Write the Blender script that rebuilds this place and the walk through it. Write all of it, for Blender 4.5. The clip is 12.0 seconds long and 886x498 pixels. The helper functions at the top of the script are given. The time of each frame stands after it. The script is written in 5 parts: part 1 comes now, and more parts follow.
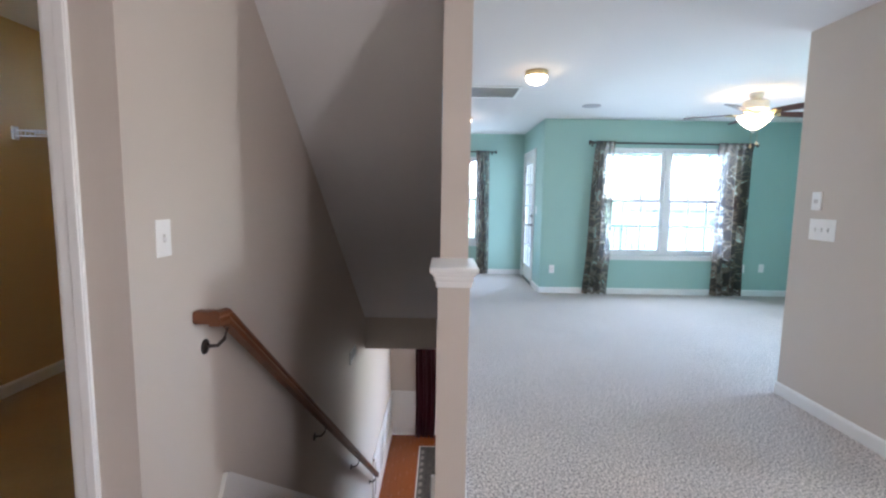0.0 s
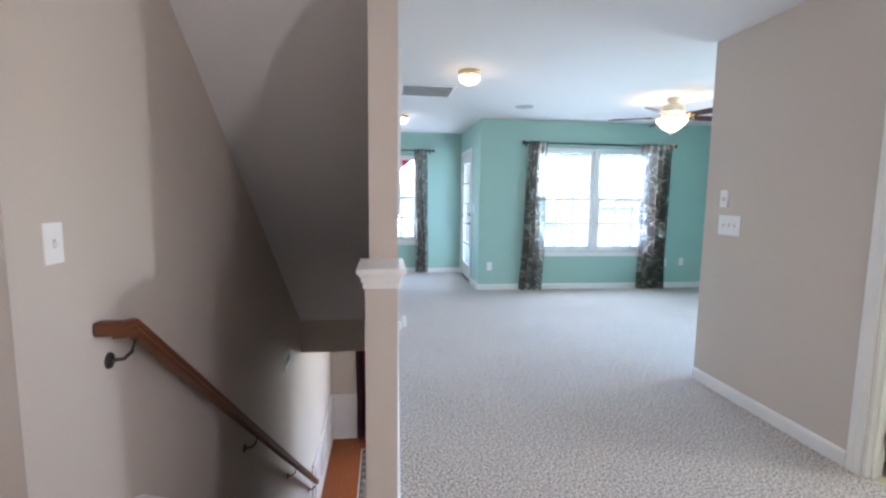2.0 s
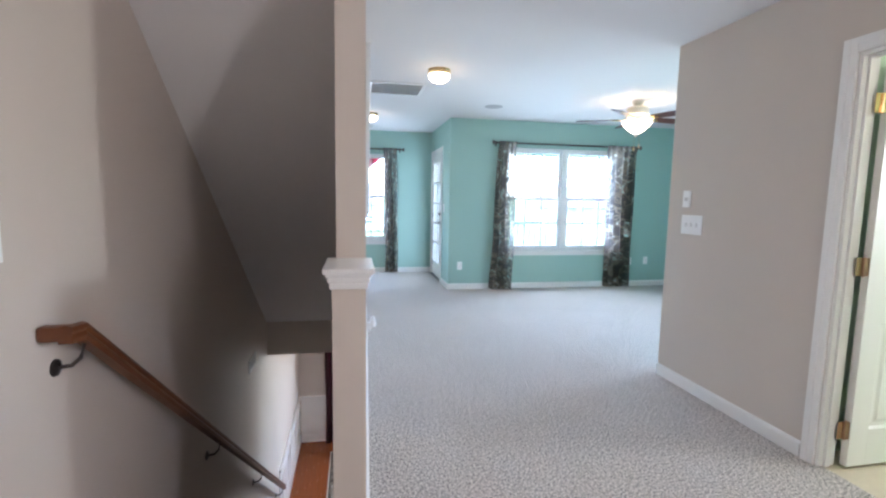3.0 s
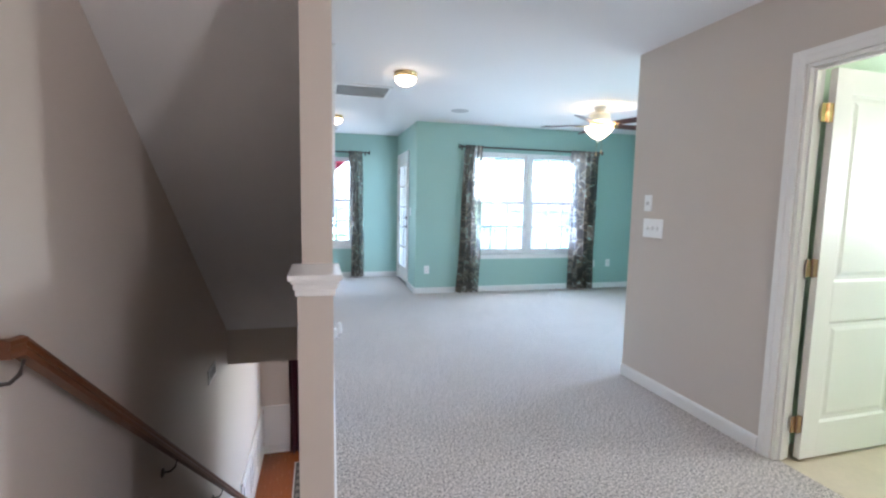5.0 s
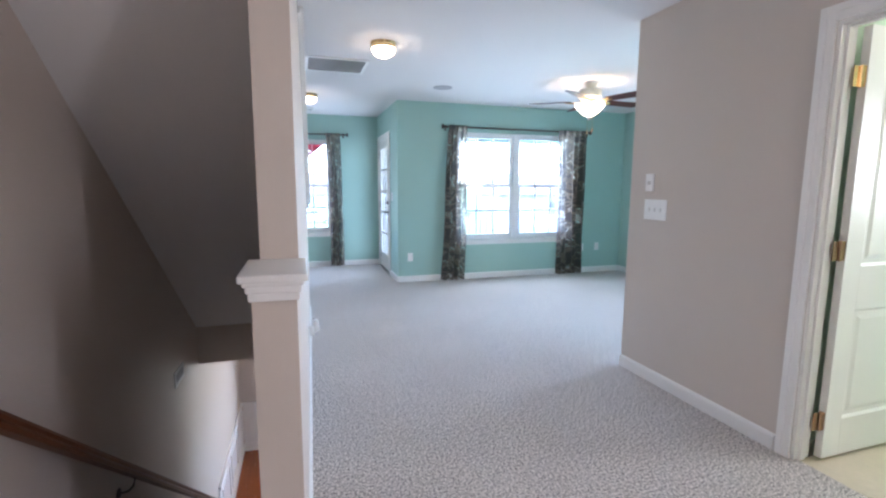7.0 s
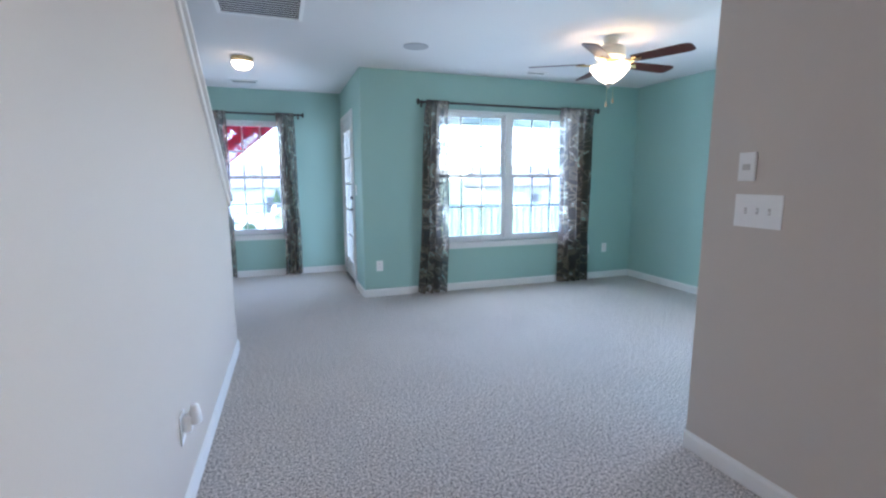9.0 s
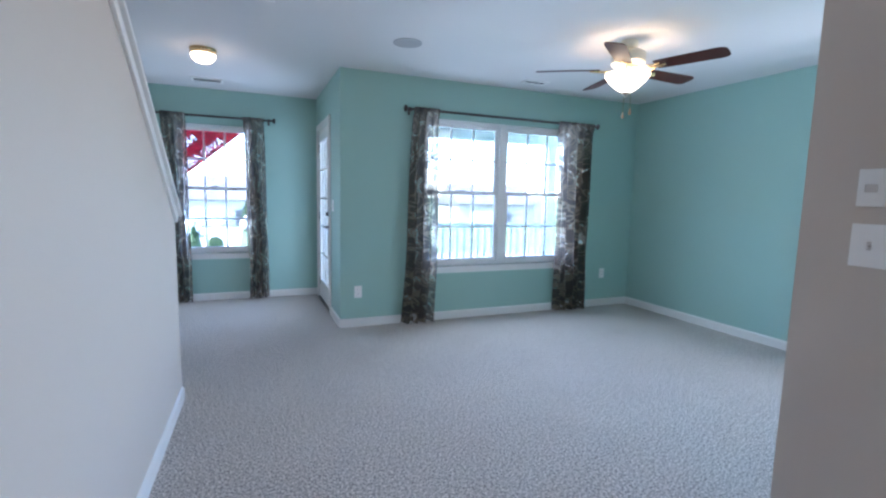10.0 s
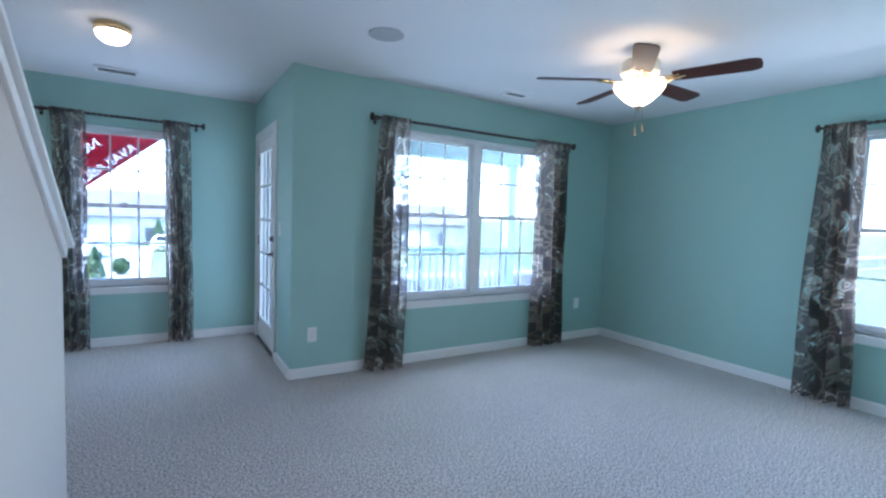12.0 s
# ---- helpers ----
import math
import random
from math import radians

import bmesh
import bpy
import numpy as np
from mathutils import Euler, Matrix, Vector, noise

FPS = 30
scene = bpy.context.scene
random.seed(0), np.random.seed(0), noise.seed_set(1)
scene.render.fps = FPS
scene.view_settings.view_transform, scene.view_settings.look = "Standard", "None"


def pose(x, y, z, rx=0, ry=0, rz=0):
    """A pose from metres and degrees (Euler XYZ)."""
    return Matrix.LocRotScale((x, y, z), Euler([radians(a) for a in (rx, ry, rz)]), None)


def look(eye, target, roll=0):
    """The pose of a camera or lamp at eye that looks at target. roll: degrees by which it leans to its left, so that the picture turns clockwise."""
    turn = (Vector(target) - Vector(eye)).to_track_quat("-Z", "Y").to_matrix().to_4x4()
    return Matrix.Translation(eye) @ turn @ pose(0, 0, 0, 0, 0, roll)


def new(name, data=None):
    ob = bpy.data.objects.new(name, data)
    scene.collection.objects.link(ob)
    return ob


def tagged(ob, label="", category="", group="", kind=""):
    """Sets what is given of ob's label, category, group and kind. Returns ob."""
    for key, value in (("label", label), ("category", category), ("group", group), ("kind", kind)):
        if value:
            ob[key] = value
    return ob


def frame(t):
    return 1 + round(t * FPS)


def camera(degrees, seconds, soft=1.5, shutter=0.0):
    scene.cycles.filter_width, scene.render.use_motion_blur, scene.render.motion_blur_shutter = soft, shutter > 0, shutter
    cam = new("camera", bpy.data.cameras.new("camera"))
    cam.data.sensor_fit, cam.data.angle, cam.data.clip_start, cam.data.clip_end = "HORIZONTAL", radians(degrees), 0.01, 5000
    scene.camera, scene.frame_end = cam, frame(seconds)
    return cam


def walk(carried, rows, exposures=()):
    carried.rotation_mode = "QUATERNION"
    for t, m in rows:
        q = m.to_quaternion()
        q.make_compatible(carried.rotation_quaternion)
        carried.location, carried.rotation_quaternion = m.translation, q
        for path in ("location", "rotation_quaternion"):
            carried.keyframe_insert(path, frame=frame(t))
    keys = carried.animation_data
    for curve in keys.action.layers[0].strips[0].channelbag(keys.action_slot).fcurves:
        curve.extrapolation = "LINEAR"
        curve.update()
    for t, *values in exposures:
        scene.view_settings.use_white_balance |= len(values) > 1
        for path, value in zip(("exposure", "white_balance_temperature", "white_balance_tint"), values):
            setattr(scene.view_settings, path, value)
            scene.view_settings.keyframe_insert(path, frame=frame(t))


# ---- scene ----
cam = camera(87.3, 12.0, soft=2.3)
PATH = [
    (0, (0.651, 1.856, 1.334), (0.654, 3.844, 1.114), 0.9),
    (0.5, (0.665, 1.857, 1.338), (0.723, 3.843, 1.115), 0.7),
    (1, (0.681, 1.858, 1.337), (0.798, 3.842, 1.113), 0.7),
    (1.5, (0.696, 1.865, 1.336), (0.877, 3.845, 1.115), 0.6),
    (2, (0.707, 1.875, 1.337), (0.956, 3.847, 1.115), 0.7),
    (2.5, (0.712, 1.89, 1.336), (1.028, 3.853, 1.113), 0.8),
    (3, (0.714, 1.9, 1.332), (1.089, 3.852, 1.11), 1.0),
    (5, (0.706, 1.93, 1.333), (1.224, 3.851, 1.129), 1.1),
    (5.5, (0.704, 1.94, 1.337), (1.237, 3.857, 1.133), 1.0),
    (6, (0.711, 1.973, 1.332), (1.259, 3.885, 1.12), 0.9),
    (6.5, (0.726, 2.061, 1.325), (1.294, 3.964, 1.09), 0.6),
    (7, (0.766, 2.222, 1.316), (1.353, 4.115, 1.049), 0.3),
    (9, (1.202, 3.405, 1.304), (1.856, 5.271, 1.003), -0.1),
    (9.5, (1.24, 3.726, 1.311), (1.945, 5.577, 1.03), 0.5),
    (10, (1.252, 3.994, 1.295), (2.019, 5.827, 1.067), 1.3),
    (10.5, (1.256, 4.268, 1.308), (2.08, 6.08, 1.119), 1.8),
    (11, (1.245, 4.478, 1.305), (2.144, 6.258, 1.155), 2.3),
    (11.5, (1.216, 4.645, 1.309), (2.193, 6.386, 1.177), 2.5),
    (12, (1.185, 4.757, 1.318), (2.223, 6.461, 1.182), 2.0),
]
# exposure drifts down as the bright room fills the picture
EXPO = [(0.0, 6.96, 5580, 15), (3.2, 6.97, 5580, 15), (6.6, 6.87, 5580, 15), (7.2, 6.79, 5500, 20), (9.0, 6.42, 5420, 18), (10.0, 6.23, 5320, 18), (10.5, 6.16, 5270, 17), (12.0, 6.09, 5080, 16)]
walk(cam, [(t, look(eye, target, roll)) for t, eye, target, roll in PATH], EXPO)

# ---- world and light ----
SUN_ELEV, SUN_ROT = 52.0, 262.0
world = bpy.data.worlds.new("sky")
scene.world = world
world.use_nodes = True
wn = world.node_tree.nodes
sky = wn.new("ShaderNodeTexSky")
sky.sky_type = "NISHITA"
sky.sun_disc = False
sky.sun_elevation, sky.sun_rotation = radians(SUN_ELEV), radians(SUN_ROT)
wn["Background"].inputs[1].default_value = 0.15
world.node_tree.links.new(sky.outputs[0], wn["Background"].inputs[0])

sun_data = bpy.data.lights.new("sun", "SUN")
sun_data.energy, sun_data.angle, sun_data.color = 2.0, radians(0.53), (1.0, 0.96, 0.9)
sun = new("sun", sun_data)
az = radians(SUN_ROT)
to_sun = Vector((math.sin(az) * math.cos(radians(SUN_ELEV)), math.cos(az) * math.cos(radians(SUN_ELEV)), math.sin(radians(SUN_ELEV))))
sun.matrix_world = look(to_sun * 30, (0, 0, 0))

# ---- plan, in metres ----
H = 2.44            # ceiling
XL = -0.25         # stair wall
DW0, DW1 = 0.637, 0.753   # wall between stair and hall
KNEE_Y, POST_Y = 3.515, 3.78
YC = 3.176          # wall with the closet door
XR = 3.028           # hall wall with the bathroom door
Y_END = 5.012       # where the hall opens into the room
XC, YB = 2.045, 8.42  # outside corner of the alcove, back wall of the room
YF = 10.05          # front wall of the alcove
XE = 5.616          # side wall of the room
STAIR_Y, SOF_Y = 3.68, 7.215
RISE, RUN = 0.19, 0.252
LOW = -3.04         # floor of the storey below
LOWC = -0.46
T = 0.12

W1 = (2.885, 4.73, 0.56, 2.07)      # twin window of the room
W2 = (0.49, 1.295, 0.56, 2.05)     # alcove window
W3 = (5.26, 6.19, 0.56, 2.07)      # side window, along y
D1 = (9.03, 9.87, 0.0, 2.03)       # glazed door of the alcove, along y
D2 = (2.973, 3.748, 0.0, 2.035)     # bathroom door, along y
D3 = (-1.215, -0.437, 0.0, 2.035)   # closet door
W4 = (1.2, 2.6, -2.05, -0.5)      # window of the lower room
W5 = (2.7, 3.2, 1.25, 1.85)        # bathroom window, along y
W6 = (0.3, 0.86, 1.0, 1.85)       # unseen hall window added behind the walker to light the stair, along y


def daylight(name, opening, out, depth, watts, along="x", tone=(0.78, 0.92, 1.0)):
    """The sky's light in a window opening; the opening is (a, b, z0, z1) along x or y, out points indoors."""
    a, b, z0, z1 = opening
    ld = bpy.data.lights.new(name, "AREA")
    ld.shape, ld.size, ld.size_y, ld.energy, ld.color = "RECTANGLE", b - a - 0.06, z1 - z0 - 0.06, watts, tone
    ob = new(name, ld)
    c = Vector(((a + b) / 2, depth, (z0 + z1) / 2)) if along == "x" else Vector((depth, (a + b) / 2, (z0 + z1) / 2))
    ob.matrix_world = look(c, c + Vector(out))


daylight("daylight_room", W1, (0, -1, 0), YB + 0.152, 1.15)
daylight("daylight_alcove", W2, (0, -1, 0), YF + 0.152, 0.2)
daylight("daylight_side", W3, (-1, 0, 0), XE + 0.152, 0.5, "y", (1.0, 0.98, 0.93))
daylight("daylight_balcony_door", (D1[0] + 0.12, D1[1] - 0.12, 0.25, 1.89), (-1, 0, 0), XC + 0.152, 0.26, "y")
daylight("daylight_lower", W4, (0, -1, 0), YF + 0.152, 1.0, tone=(1.0, 0.93, 0.80))
daylight("daylight_bathroom", W5, (-1, 0, 0), 5.352, 0.78, "y", (1.0, 0.98, 0.86))
# warm stand-in for an unknown source behind the walker, in an added window
daylight("added_light_hall", W6, (-1, 0, 0), XR + 0.152, 0.55, "y", (1.0, 0.92, 0.84))


# ---- materials ----
def nodes_of(m):
    m.use_nodes = True
    return m.node_tree.nodes, m.node_tree.links, m.node_tree.nodes["Principled BSDF"]


def mat(name, col, rough=0.6, metal=0.0, var=0.06, scale=3.0, fine=60.0, bump=0.05, dist=0.002, spec=0.5, stretch=(1, 1, 1)):
    """A paint, wood, metal or plastic with uneven colour at two scales and a fine relief."""
    m = bpy.data.materials.new(name)
    n, l, p = nodes_of(m)
    tc = n.new("ShaderNodeTexCoord")
    mp = n.new("ShaderNodeMapping")
    mp.inputs["Scale"].default_value = stretch
    l.new(tc.outputs["Object"], mp.inputs["Vector"])
    big = n.new("ShaderNodeTexNoise")
    big.inputs["Scale"].default_value, big.inputs["Detail"].default_value = scale, 4
    small = n.new("ShaderNodeTexNoise")
    small.inputs["Scale"].default_value, small.inputs["Detail"].default_value = fine, 3
    for t in (big, small):
        l.new(mp.outputs[0], t.inputs["Vector"])
    mul = n.new("ShaderNodeMath")
    mul.operation = "MULTIPLY_ADD"
    l.new(small.outputs[0], mul.inputs[0])
    mul.inputs[1].default_value = 0.5
    l.new(big.outputs[0], mul.inputs[2])
    ramp = n.new("ShaderNodeMapRange")
    ramp.inputs[1].default_value, ramp.inputs[2].default_value = 0.35, 1.15
    ramp.inputs[3].default_value, ramp.inputs[4].default_value = 1 - var, 1 + var
    l.new(mul.outputs[0], ramp.inputs[0])
    hue = n.new("ShaderNodeHueSaturation")
    hue.inputs["Color"].default_value = (*col, 1)
    l.new(ramp.outputs[0], hue.inputs["Value"])
    l.new(hue.outputs[0], p.inputs["Base Color"])
    rr = n.new("ShaderNodeMapRange")
    rr.inputs[3].default_value, rr.inputs[4].default_value = max(0.02, rough - 0.08), min(1, rough + 0.08)
    l.new(big.outputs[0], rr.inputs[0])
    l.new(rr.outputs[0], p.inputs["Roughness"])
    p.inputs["Metallic"].default_value = metal
    p.inputs["Specular IOR Level"].default_value = spec
    if bump:
        b = n.new("ShaderNodeBump")
        b.inputs["Strength"].default_value, b.inputs["Distance"].default_value = bump, dist
        l.new(small.outputs[0], b.inputs["Height"])
        l.new(b.outputs[0], p.inputs["Normal"])
    return m


def glow(name, col, strength):
    """Milk glass with a lamp inside."""
    m = bpy.data.materials.new(name)
    n, l, p = nodes_of(m)
    p.inputs["Base Color"].default_value = (0.85, 0.83, 0.78, 1)
    p.inputs["Roughness"].default_value = 0.25
    p.inputs["Emission Color"].default_value = (*col, 1)
    p.inputs["Emission Strength"].default_value = strength
    return m


def glass_mat():
    m = bpy.data.materials.new("window_glass")
    n, l, p = nodes_of(m)
    n.remove(p)
    tr, gl, mix, fr = n.new("ShaderNodeBsdfTransparent"), n.new("ShaderNodeBsdfGlossy"), n.new("ShaderNodeMixShader"), n.new("ShaderNodeFresnel")
    # grey tint dims the overbright outdoors through the colour of clear panes
    tr.inputs[0].default_value = (0.37, 0.38, 0.39, 1)
    gl.inputs["Roughness"].default_value = 0.02
    fr.inputs[0].default_value = 1.45
    l.new(fr.outputs[0], mix.inputs[0])
    l.new(tr.outputs[0], mix.inputs[1])
    l.new(gl.outputs[0], mix.inputs[2])
    l.new(mix.outputs[0], n["Material Output"].inputs[0])
    return m


def carpet_mat():
    m = bpy.data.materials.new("carpet_pile")
    n, l, p = nodes_of(m)
    tc = n.new("ShaderNodeTexCoord")
    tuft = n.new("ShaderNodeTexNoise")
    tuft.inputs["Scale"].default_value, tuft.inputs["Detail"].default_value, tuft.inputs["Roughness"].default_value = 85, 4, 0.75
    grain = n.new("ShaderNodeTexNoise")
    grain.inputs["Scale"].default_value, grain.inputs["Detail"].default_value = 340, 2
    trod = n.new("ShaderNodeTexNoise")
    trod.inputs["Scale"].default_value, trod.inputs["Detail"].default_value = 1.6, 5
    for t in (tuft, grain, trod):
        l.new(tc.outputs["Object"], t.inputs["Vector"])
    h = n.new("ShaderNodeMath")
    h.operation = "MULTIPLY_ADD"
    l.new(grain.outputs[0], h.inputs[0])
    h.inputs[1].default_value = 0.5
    l.new(tuft.outputs[0], h.inputs[2])
    # flecks, plus the shade between tufts put into the colour by height
    ramp = n.new("ShaderNodeValToRGB")
    ramp.color_ramp.elements[0].position, ramp.color_ramp.elements[0].color = 0.645, (0.07, 0.055, 0.045, 1)
    ramp.color_ramp.elements[1].position, ramp.color_ramp.elements[1].color = 0.83, (1.0, 0.92, 0.86, 1)
    for pos, c in ((0.695, (0.36, 0.305, 0.27, 1)), (0.75, (0.66, 0.575, 0.52, 1))):
        el = ramp.color_ramp.elements.new(pos)
        el.color = c
    l.new(h.outputs[0], ramp.inputs[0])
    hue = n.new("ShaderNodeHueSaturation")
    rr = n.new("ShaderNodeMapRange")
    rr.inputs[3].default_value, rr.inputs[4].default_value = 0.86, 1.12
    l.new(trod.outputs[0], rr.inputs[0])
    l.new(rr.outputs[0], hue.inputs["Value"])
    hue.inputs["Saturation"].default_value = 0.85
    l.new(ramp.outputs[0], hue.inputs["Color"])
    l.new(hue.outputs[0], p.inputs["Base Color"])
    p.inputs["Roughness"].default_value = 0.95
    p.inputs["Specular IOR Level"].default_value = 0.1
    p.inputs["Sheen Weight"].default_value = 0.2
    b = n.new("ShaderNodeBump")
    b.inputs["Strength"].default_value, b.inputs["Distance"].default_value = 0.8, 0.012
    l.new(h.outputs[0], b.inputs["Height"])
    l.new(b.outputs[0], p.inputs["Normal"])
    return m


def curtain_mat():
    """Sheer printed fabric: scrolls of taupe and charcoal on cream, see-through over a window."""
    m = bpy.data.materials.new("printed_sheer")
    n, l, p = nodes_of(m)
    n.remove(p)
    uv = n.new("ShaderNodeTexCoord")
    warp = n.new("ShaderNodeTexNoise")
    warp.inputs["Scale"].default_value, warp.inputs["Detail"].default_value = 5.0, 2
    l.new(uv.outputs["UV"], warp.inputs["Vector"])
    add = n.new("ShaderNodeVectorMath")
    add.operation = "MULTIPLY_ADD"
    l.new(warp.outputs["Color"], add.inputs[0])
    add.inputs[1].default_value = (0.16, 0.16, 0.0)
    l.new(uv.outputs["UV"], add.inputs[2])
    cell = n.new("ShaderNodeTexVoronoi")
    cell.inputs["Scale"].default_value = 8
    l.new(add.outputs[0], cell.inputs["Vector"])
    rings = n.new("ShaderNodeMath")
    rings.operation = "MULTIPLY"
    rings.inputs[1].default_value = 34
    l.new(cell.outputs["Distance"], rings.inputs[0])
    sine = n.new("ShaderNodeMath")
    sine.operation = "SINE"
    l.new(rings.outputs[0], sine.inputs[0])
    sep = n.new("ShaderNodeSeparateColor")
    l.new(cell.outputs["Color"], sep.inputs[0])
    flow = n.new("ShaderNodeTexNoise")
    flow.inputs["Scale"].default_value, flow.inputs["Detail"].default_value, flow.inputs["Distortion"].default_value = 3.3, 1.4, 1.4
    l.new(uv.outputs["UV"], flow.inputs["Vector"])
    wave = n.new("ShaderNodeMath")
    wave.operation = "MULTIPLY"
    wave.inputs[1].default_value = 31
    l.new(flow.outputs[0], wave.inputs[0])
    crest = n.new("ShaderNodeMath")
    crest.operation = "SINE"
    l.new(wave.outputs[0], crest.inputs[0])
    scroll = n.new("ShaderNodeMapRange")
    scroll.interpolation_type = "SMOOTHSTEP"
    scroll.inputs[1].default_value, scroll.inputs[2].default_value = 0.45, 0.88
    l.new(crest.outputs[0], scroll.inputs[0])
    base = n.new("ShaderNodeMath")
    base.operation = "MULTIPLY_ADD"
    l.new(sep.outputs[0], base.inputs[0])
    base.inputs[1].default_value = 0.42
    half_sine = n.new("ShaderNodeMath")
    half_sine.operation = "MULTIPLY"
    l.new(sine.outputs[0], half_sine.inputs[0])
    half_sine.inputs[1].default_value = 0.17
    l.new(half_sine.outputs[0], base.inputs[2])
    mix = n.new("ShaderNodeMath")
    mix.operation = "MULTIPLY_ADD"
    l.new(scroll.outputs[0], mix.inputs[0])
    mix.inputs[1].default_value = 0.55
    l.new(base.outputs[0], mix.inputs[2])
    ramp = n.new("ShaderNodeValToRGB")
    ramp.color_ramp.interpolation = "LINEAR"
    e = ramp.color_ramp.elements
    e[0].position, e[0].color = 0.20, (0.026, 0.014, 0.009, 1)
    e[1].position, e[1].color = 0.90, (0.95, 0.82, 0.69, 1)
    for pos, c in ((0.32, (0.085, 0.055, 0.038, 1)), (0.49, (0.27, 0.19, 0.135, 1)), (0.72, (0.50, 0.38, 0.29, 1))):
        x = e.new(pos)
        x.color = c
    l.new(mix.outputs[0], ramp.inputs[0])
    dif, tl, tp = n.new("ShaderNodeBsdfDiffuse"), n.new("ShaderNodeBsdfTranslucent"), n.new("ShaderNodeBsdfTransparent")
    l.new(ramp.outputs[0], dif.inputs[0])
    thin = n.new("ShaderNodeMix")
    thin.data_type = "RGBA"
    thin.inputs[0].default_value = 0.25
    l.new(ramp.outputs[0], thin.inputs[6])
    thin.inputs[7].default_value = (0.85, 0.80, 0.76, 1)
    l.new(thin.outputs[2], tl.inputs[0])
    m1, m2 = n.new("ShaderNodeMixShader"), n.new("ShaderNodeMixShader")
    m1.inputs[0].default_value = 0.55
    l.new(dif.outputs[0], m1.inputs[1])
    l.new(tl.outputs[0], m1.inputs[2])
    clear = n.new("ShaderNodeMapRange")
    clear.inputs[1].default_value, clear.inputs[2].default_value = 0.2, 0.95
    clear.inputs[3].default_value, clear.inputs[4].default_value = 0.08, 0.74
    l.new(mix.outputs[0], clear.inputs[0])
    l.new(clear.outputs[0], m2.inputs[0])
    l.new(m1.outputs[0], m2.inputs[1])
    l.new(tp.outputs[0], m2.inputs[2])
    l.new(m2.outputs[0], n["Material Output"].inputs[0])
    return m


BEIGE = mat("beige_wall_paint", (0.60, 0.535, 0.475), 0.62, var=0.03, scale=1.2, fine=220, bump=0.12, dist=0.001, spec=0.3)
TEAL = mat("teal_wall_paint", (0.362, 0.54, 0.49), 0.6, var=0.035, scale=1.2, fine=220, bump=0.12, dist=0.001, spec=0.3)
GREEN = mat("pale_green_paint", (0.62, 0.76, 0.60), 0.6, var=0.03, scale=1.2, fine=220, bump=0.1, dist=0.001, spec=0.3)
GOLD = mat("tan_closet_paint", (0.68, 0.50, 0.26), 0.6, var=0.04, scale=1.2, fine=220, bump=0.1, dist=0.001, spec=0.3)
CEIL = mat("ceiling_white", (0.76, 0.75, 0.745), 0.85, var=0.02, scale=0.8, fine=150, bump=0.2, dist=0.001, spec=0.2)
TRIM = mat("white_trim_paint", (0.82, 0.81, 0.79), 0.32, var=0.03, scale=4, fine=120, bump=0.03, dist=0.001)
DOORW = mat("white_door_paint", (0.82, 0.81, 0.77), 0.35, var=0.02, scale=3, fine=160, bump=0.08, dist=0.0006, stretch=(1, 1, 0.1))
VINYL = mat("white_vinyl", (0.84, 0.84, 0.84), 0.4, var=0.02, scale=5, fine=100, bump=0.02)
PLASTIC = mat("white_plastic", (0.87, 0.865, 0.85), 0.35, var=0.02, scale=20, fine=200, bump=0.02)
# near-black: shade inside vent ducts and outlet slots put into the colour
DARKP = mat("dark_slot", (0.02, 0.02, 0.02), 0.9, bump=0, spec=0.05)
CARPET = carpet_mat()
FOB = mat("light_wood_fob", (0.55, 0.36, 0.2), 0.4, var=0.1, bump=0)
OAK = mat("stained_oak", (0.125, 0.040, 0.013), 0.4, var=0.16, scale=4, fine=40, bump=0.12, dist=0.001, stretch=(6, 0.8, 6))
FLOORW = mat("orange_wood_floor", (0.24, 0.068, 0.018), 0.25, var=0.22, scale=5, fine=40, bump=0.08, dist=0.001, stretch=(8, 0.7, 1))
IRON = mat("dark_bronze", (0.11, 0.095, 0.09), 0.3, metal=0.95, var=0.2, scale=20, fine=150, bump=0.1)
NICKEL = mat("brushed_nickel", (0.55, 0.50, 0.45), 0.3, metal=1.0, var=0.08, scale=30, fine=200, bump=0.05)
BRASS = mat("polished_brass", (0.80, 0.60, 0.32), 0.2, metal=1.0, var=0.08, scale=30, fine=200, bump=0.03)
# cream tone holds the lit bowl's reflection in the fan's metal
CREAMY = mat("lamplit_fan_metal", (0.80, 0.73, 0.60), 0.35, metal=0.35, var=0.05, scale=20, fine=200, bump=0.03)
HINGE = mat("satin_bronze_hinge", (0.42, 0.27, 0.17), 0.35, metal=1.0, var=0.1, scale=30, fine=200, bump=0.05)
BLADE = mat("mahogany_blade", (0.060, 0.013, 0.009), 0.42, var=0.4, scale=8, fine=50, bump=0.06, spec=0.3, stretch=(1, 8, 1))
MUNTIN = mat("white_grille_bar", (0.74, 0.75, 0.76), 0.5, var=0.03, scale=5, fine=100, bump=0.02)
GLASS = glass_mat()
FABRIC = curtain_mat()
MAROON = mat("maroon_drape", (0.060, 0.009, 0.018), 0.38, var=0.35, scale=6, fine=200, bump=0.2, stretch=(4, 4, 0.6))
TILE = mat("beige_vinyl_tile", (0.62, 0.54, 0.40), 0.3, var=0.10, scale=5, fine=40, bump=0.04)
TANFLOOR = mat("tan_vinyl_floor", (0.40, 0.27, 0.13), 0.35, var=0.15, scale=4, fine=40, bump=0.04)
WIRE = mat("white_coated_wire", (0.8, 0.78, 0.72), 0.35, bump=0)
GRILLE = mat("grey_grille", (0.42, 0.42, 0.43), 0.6, var=0.1, scale=60, fine=400, bump=0.3)
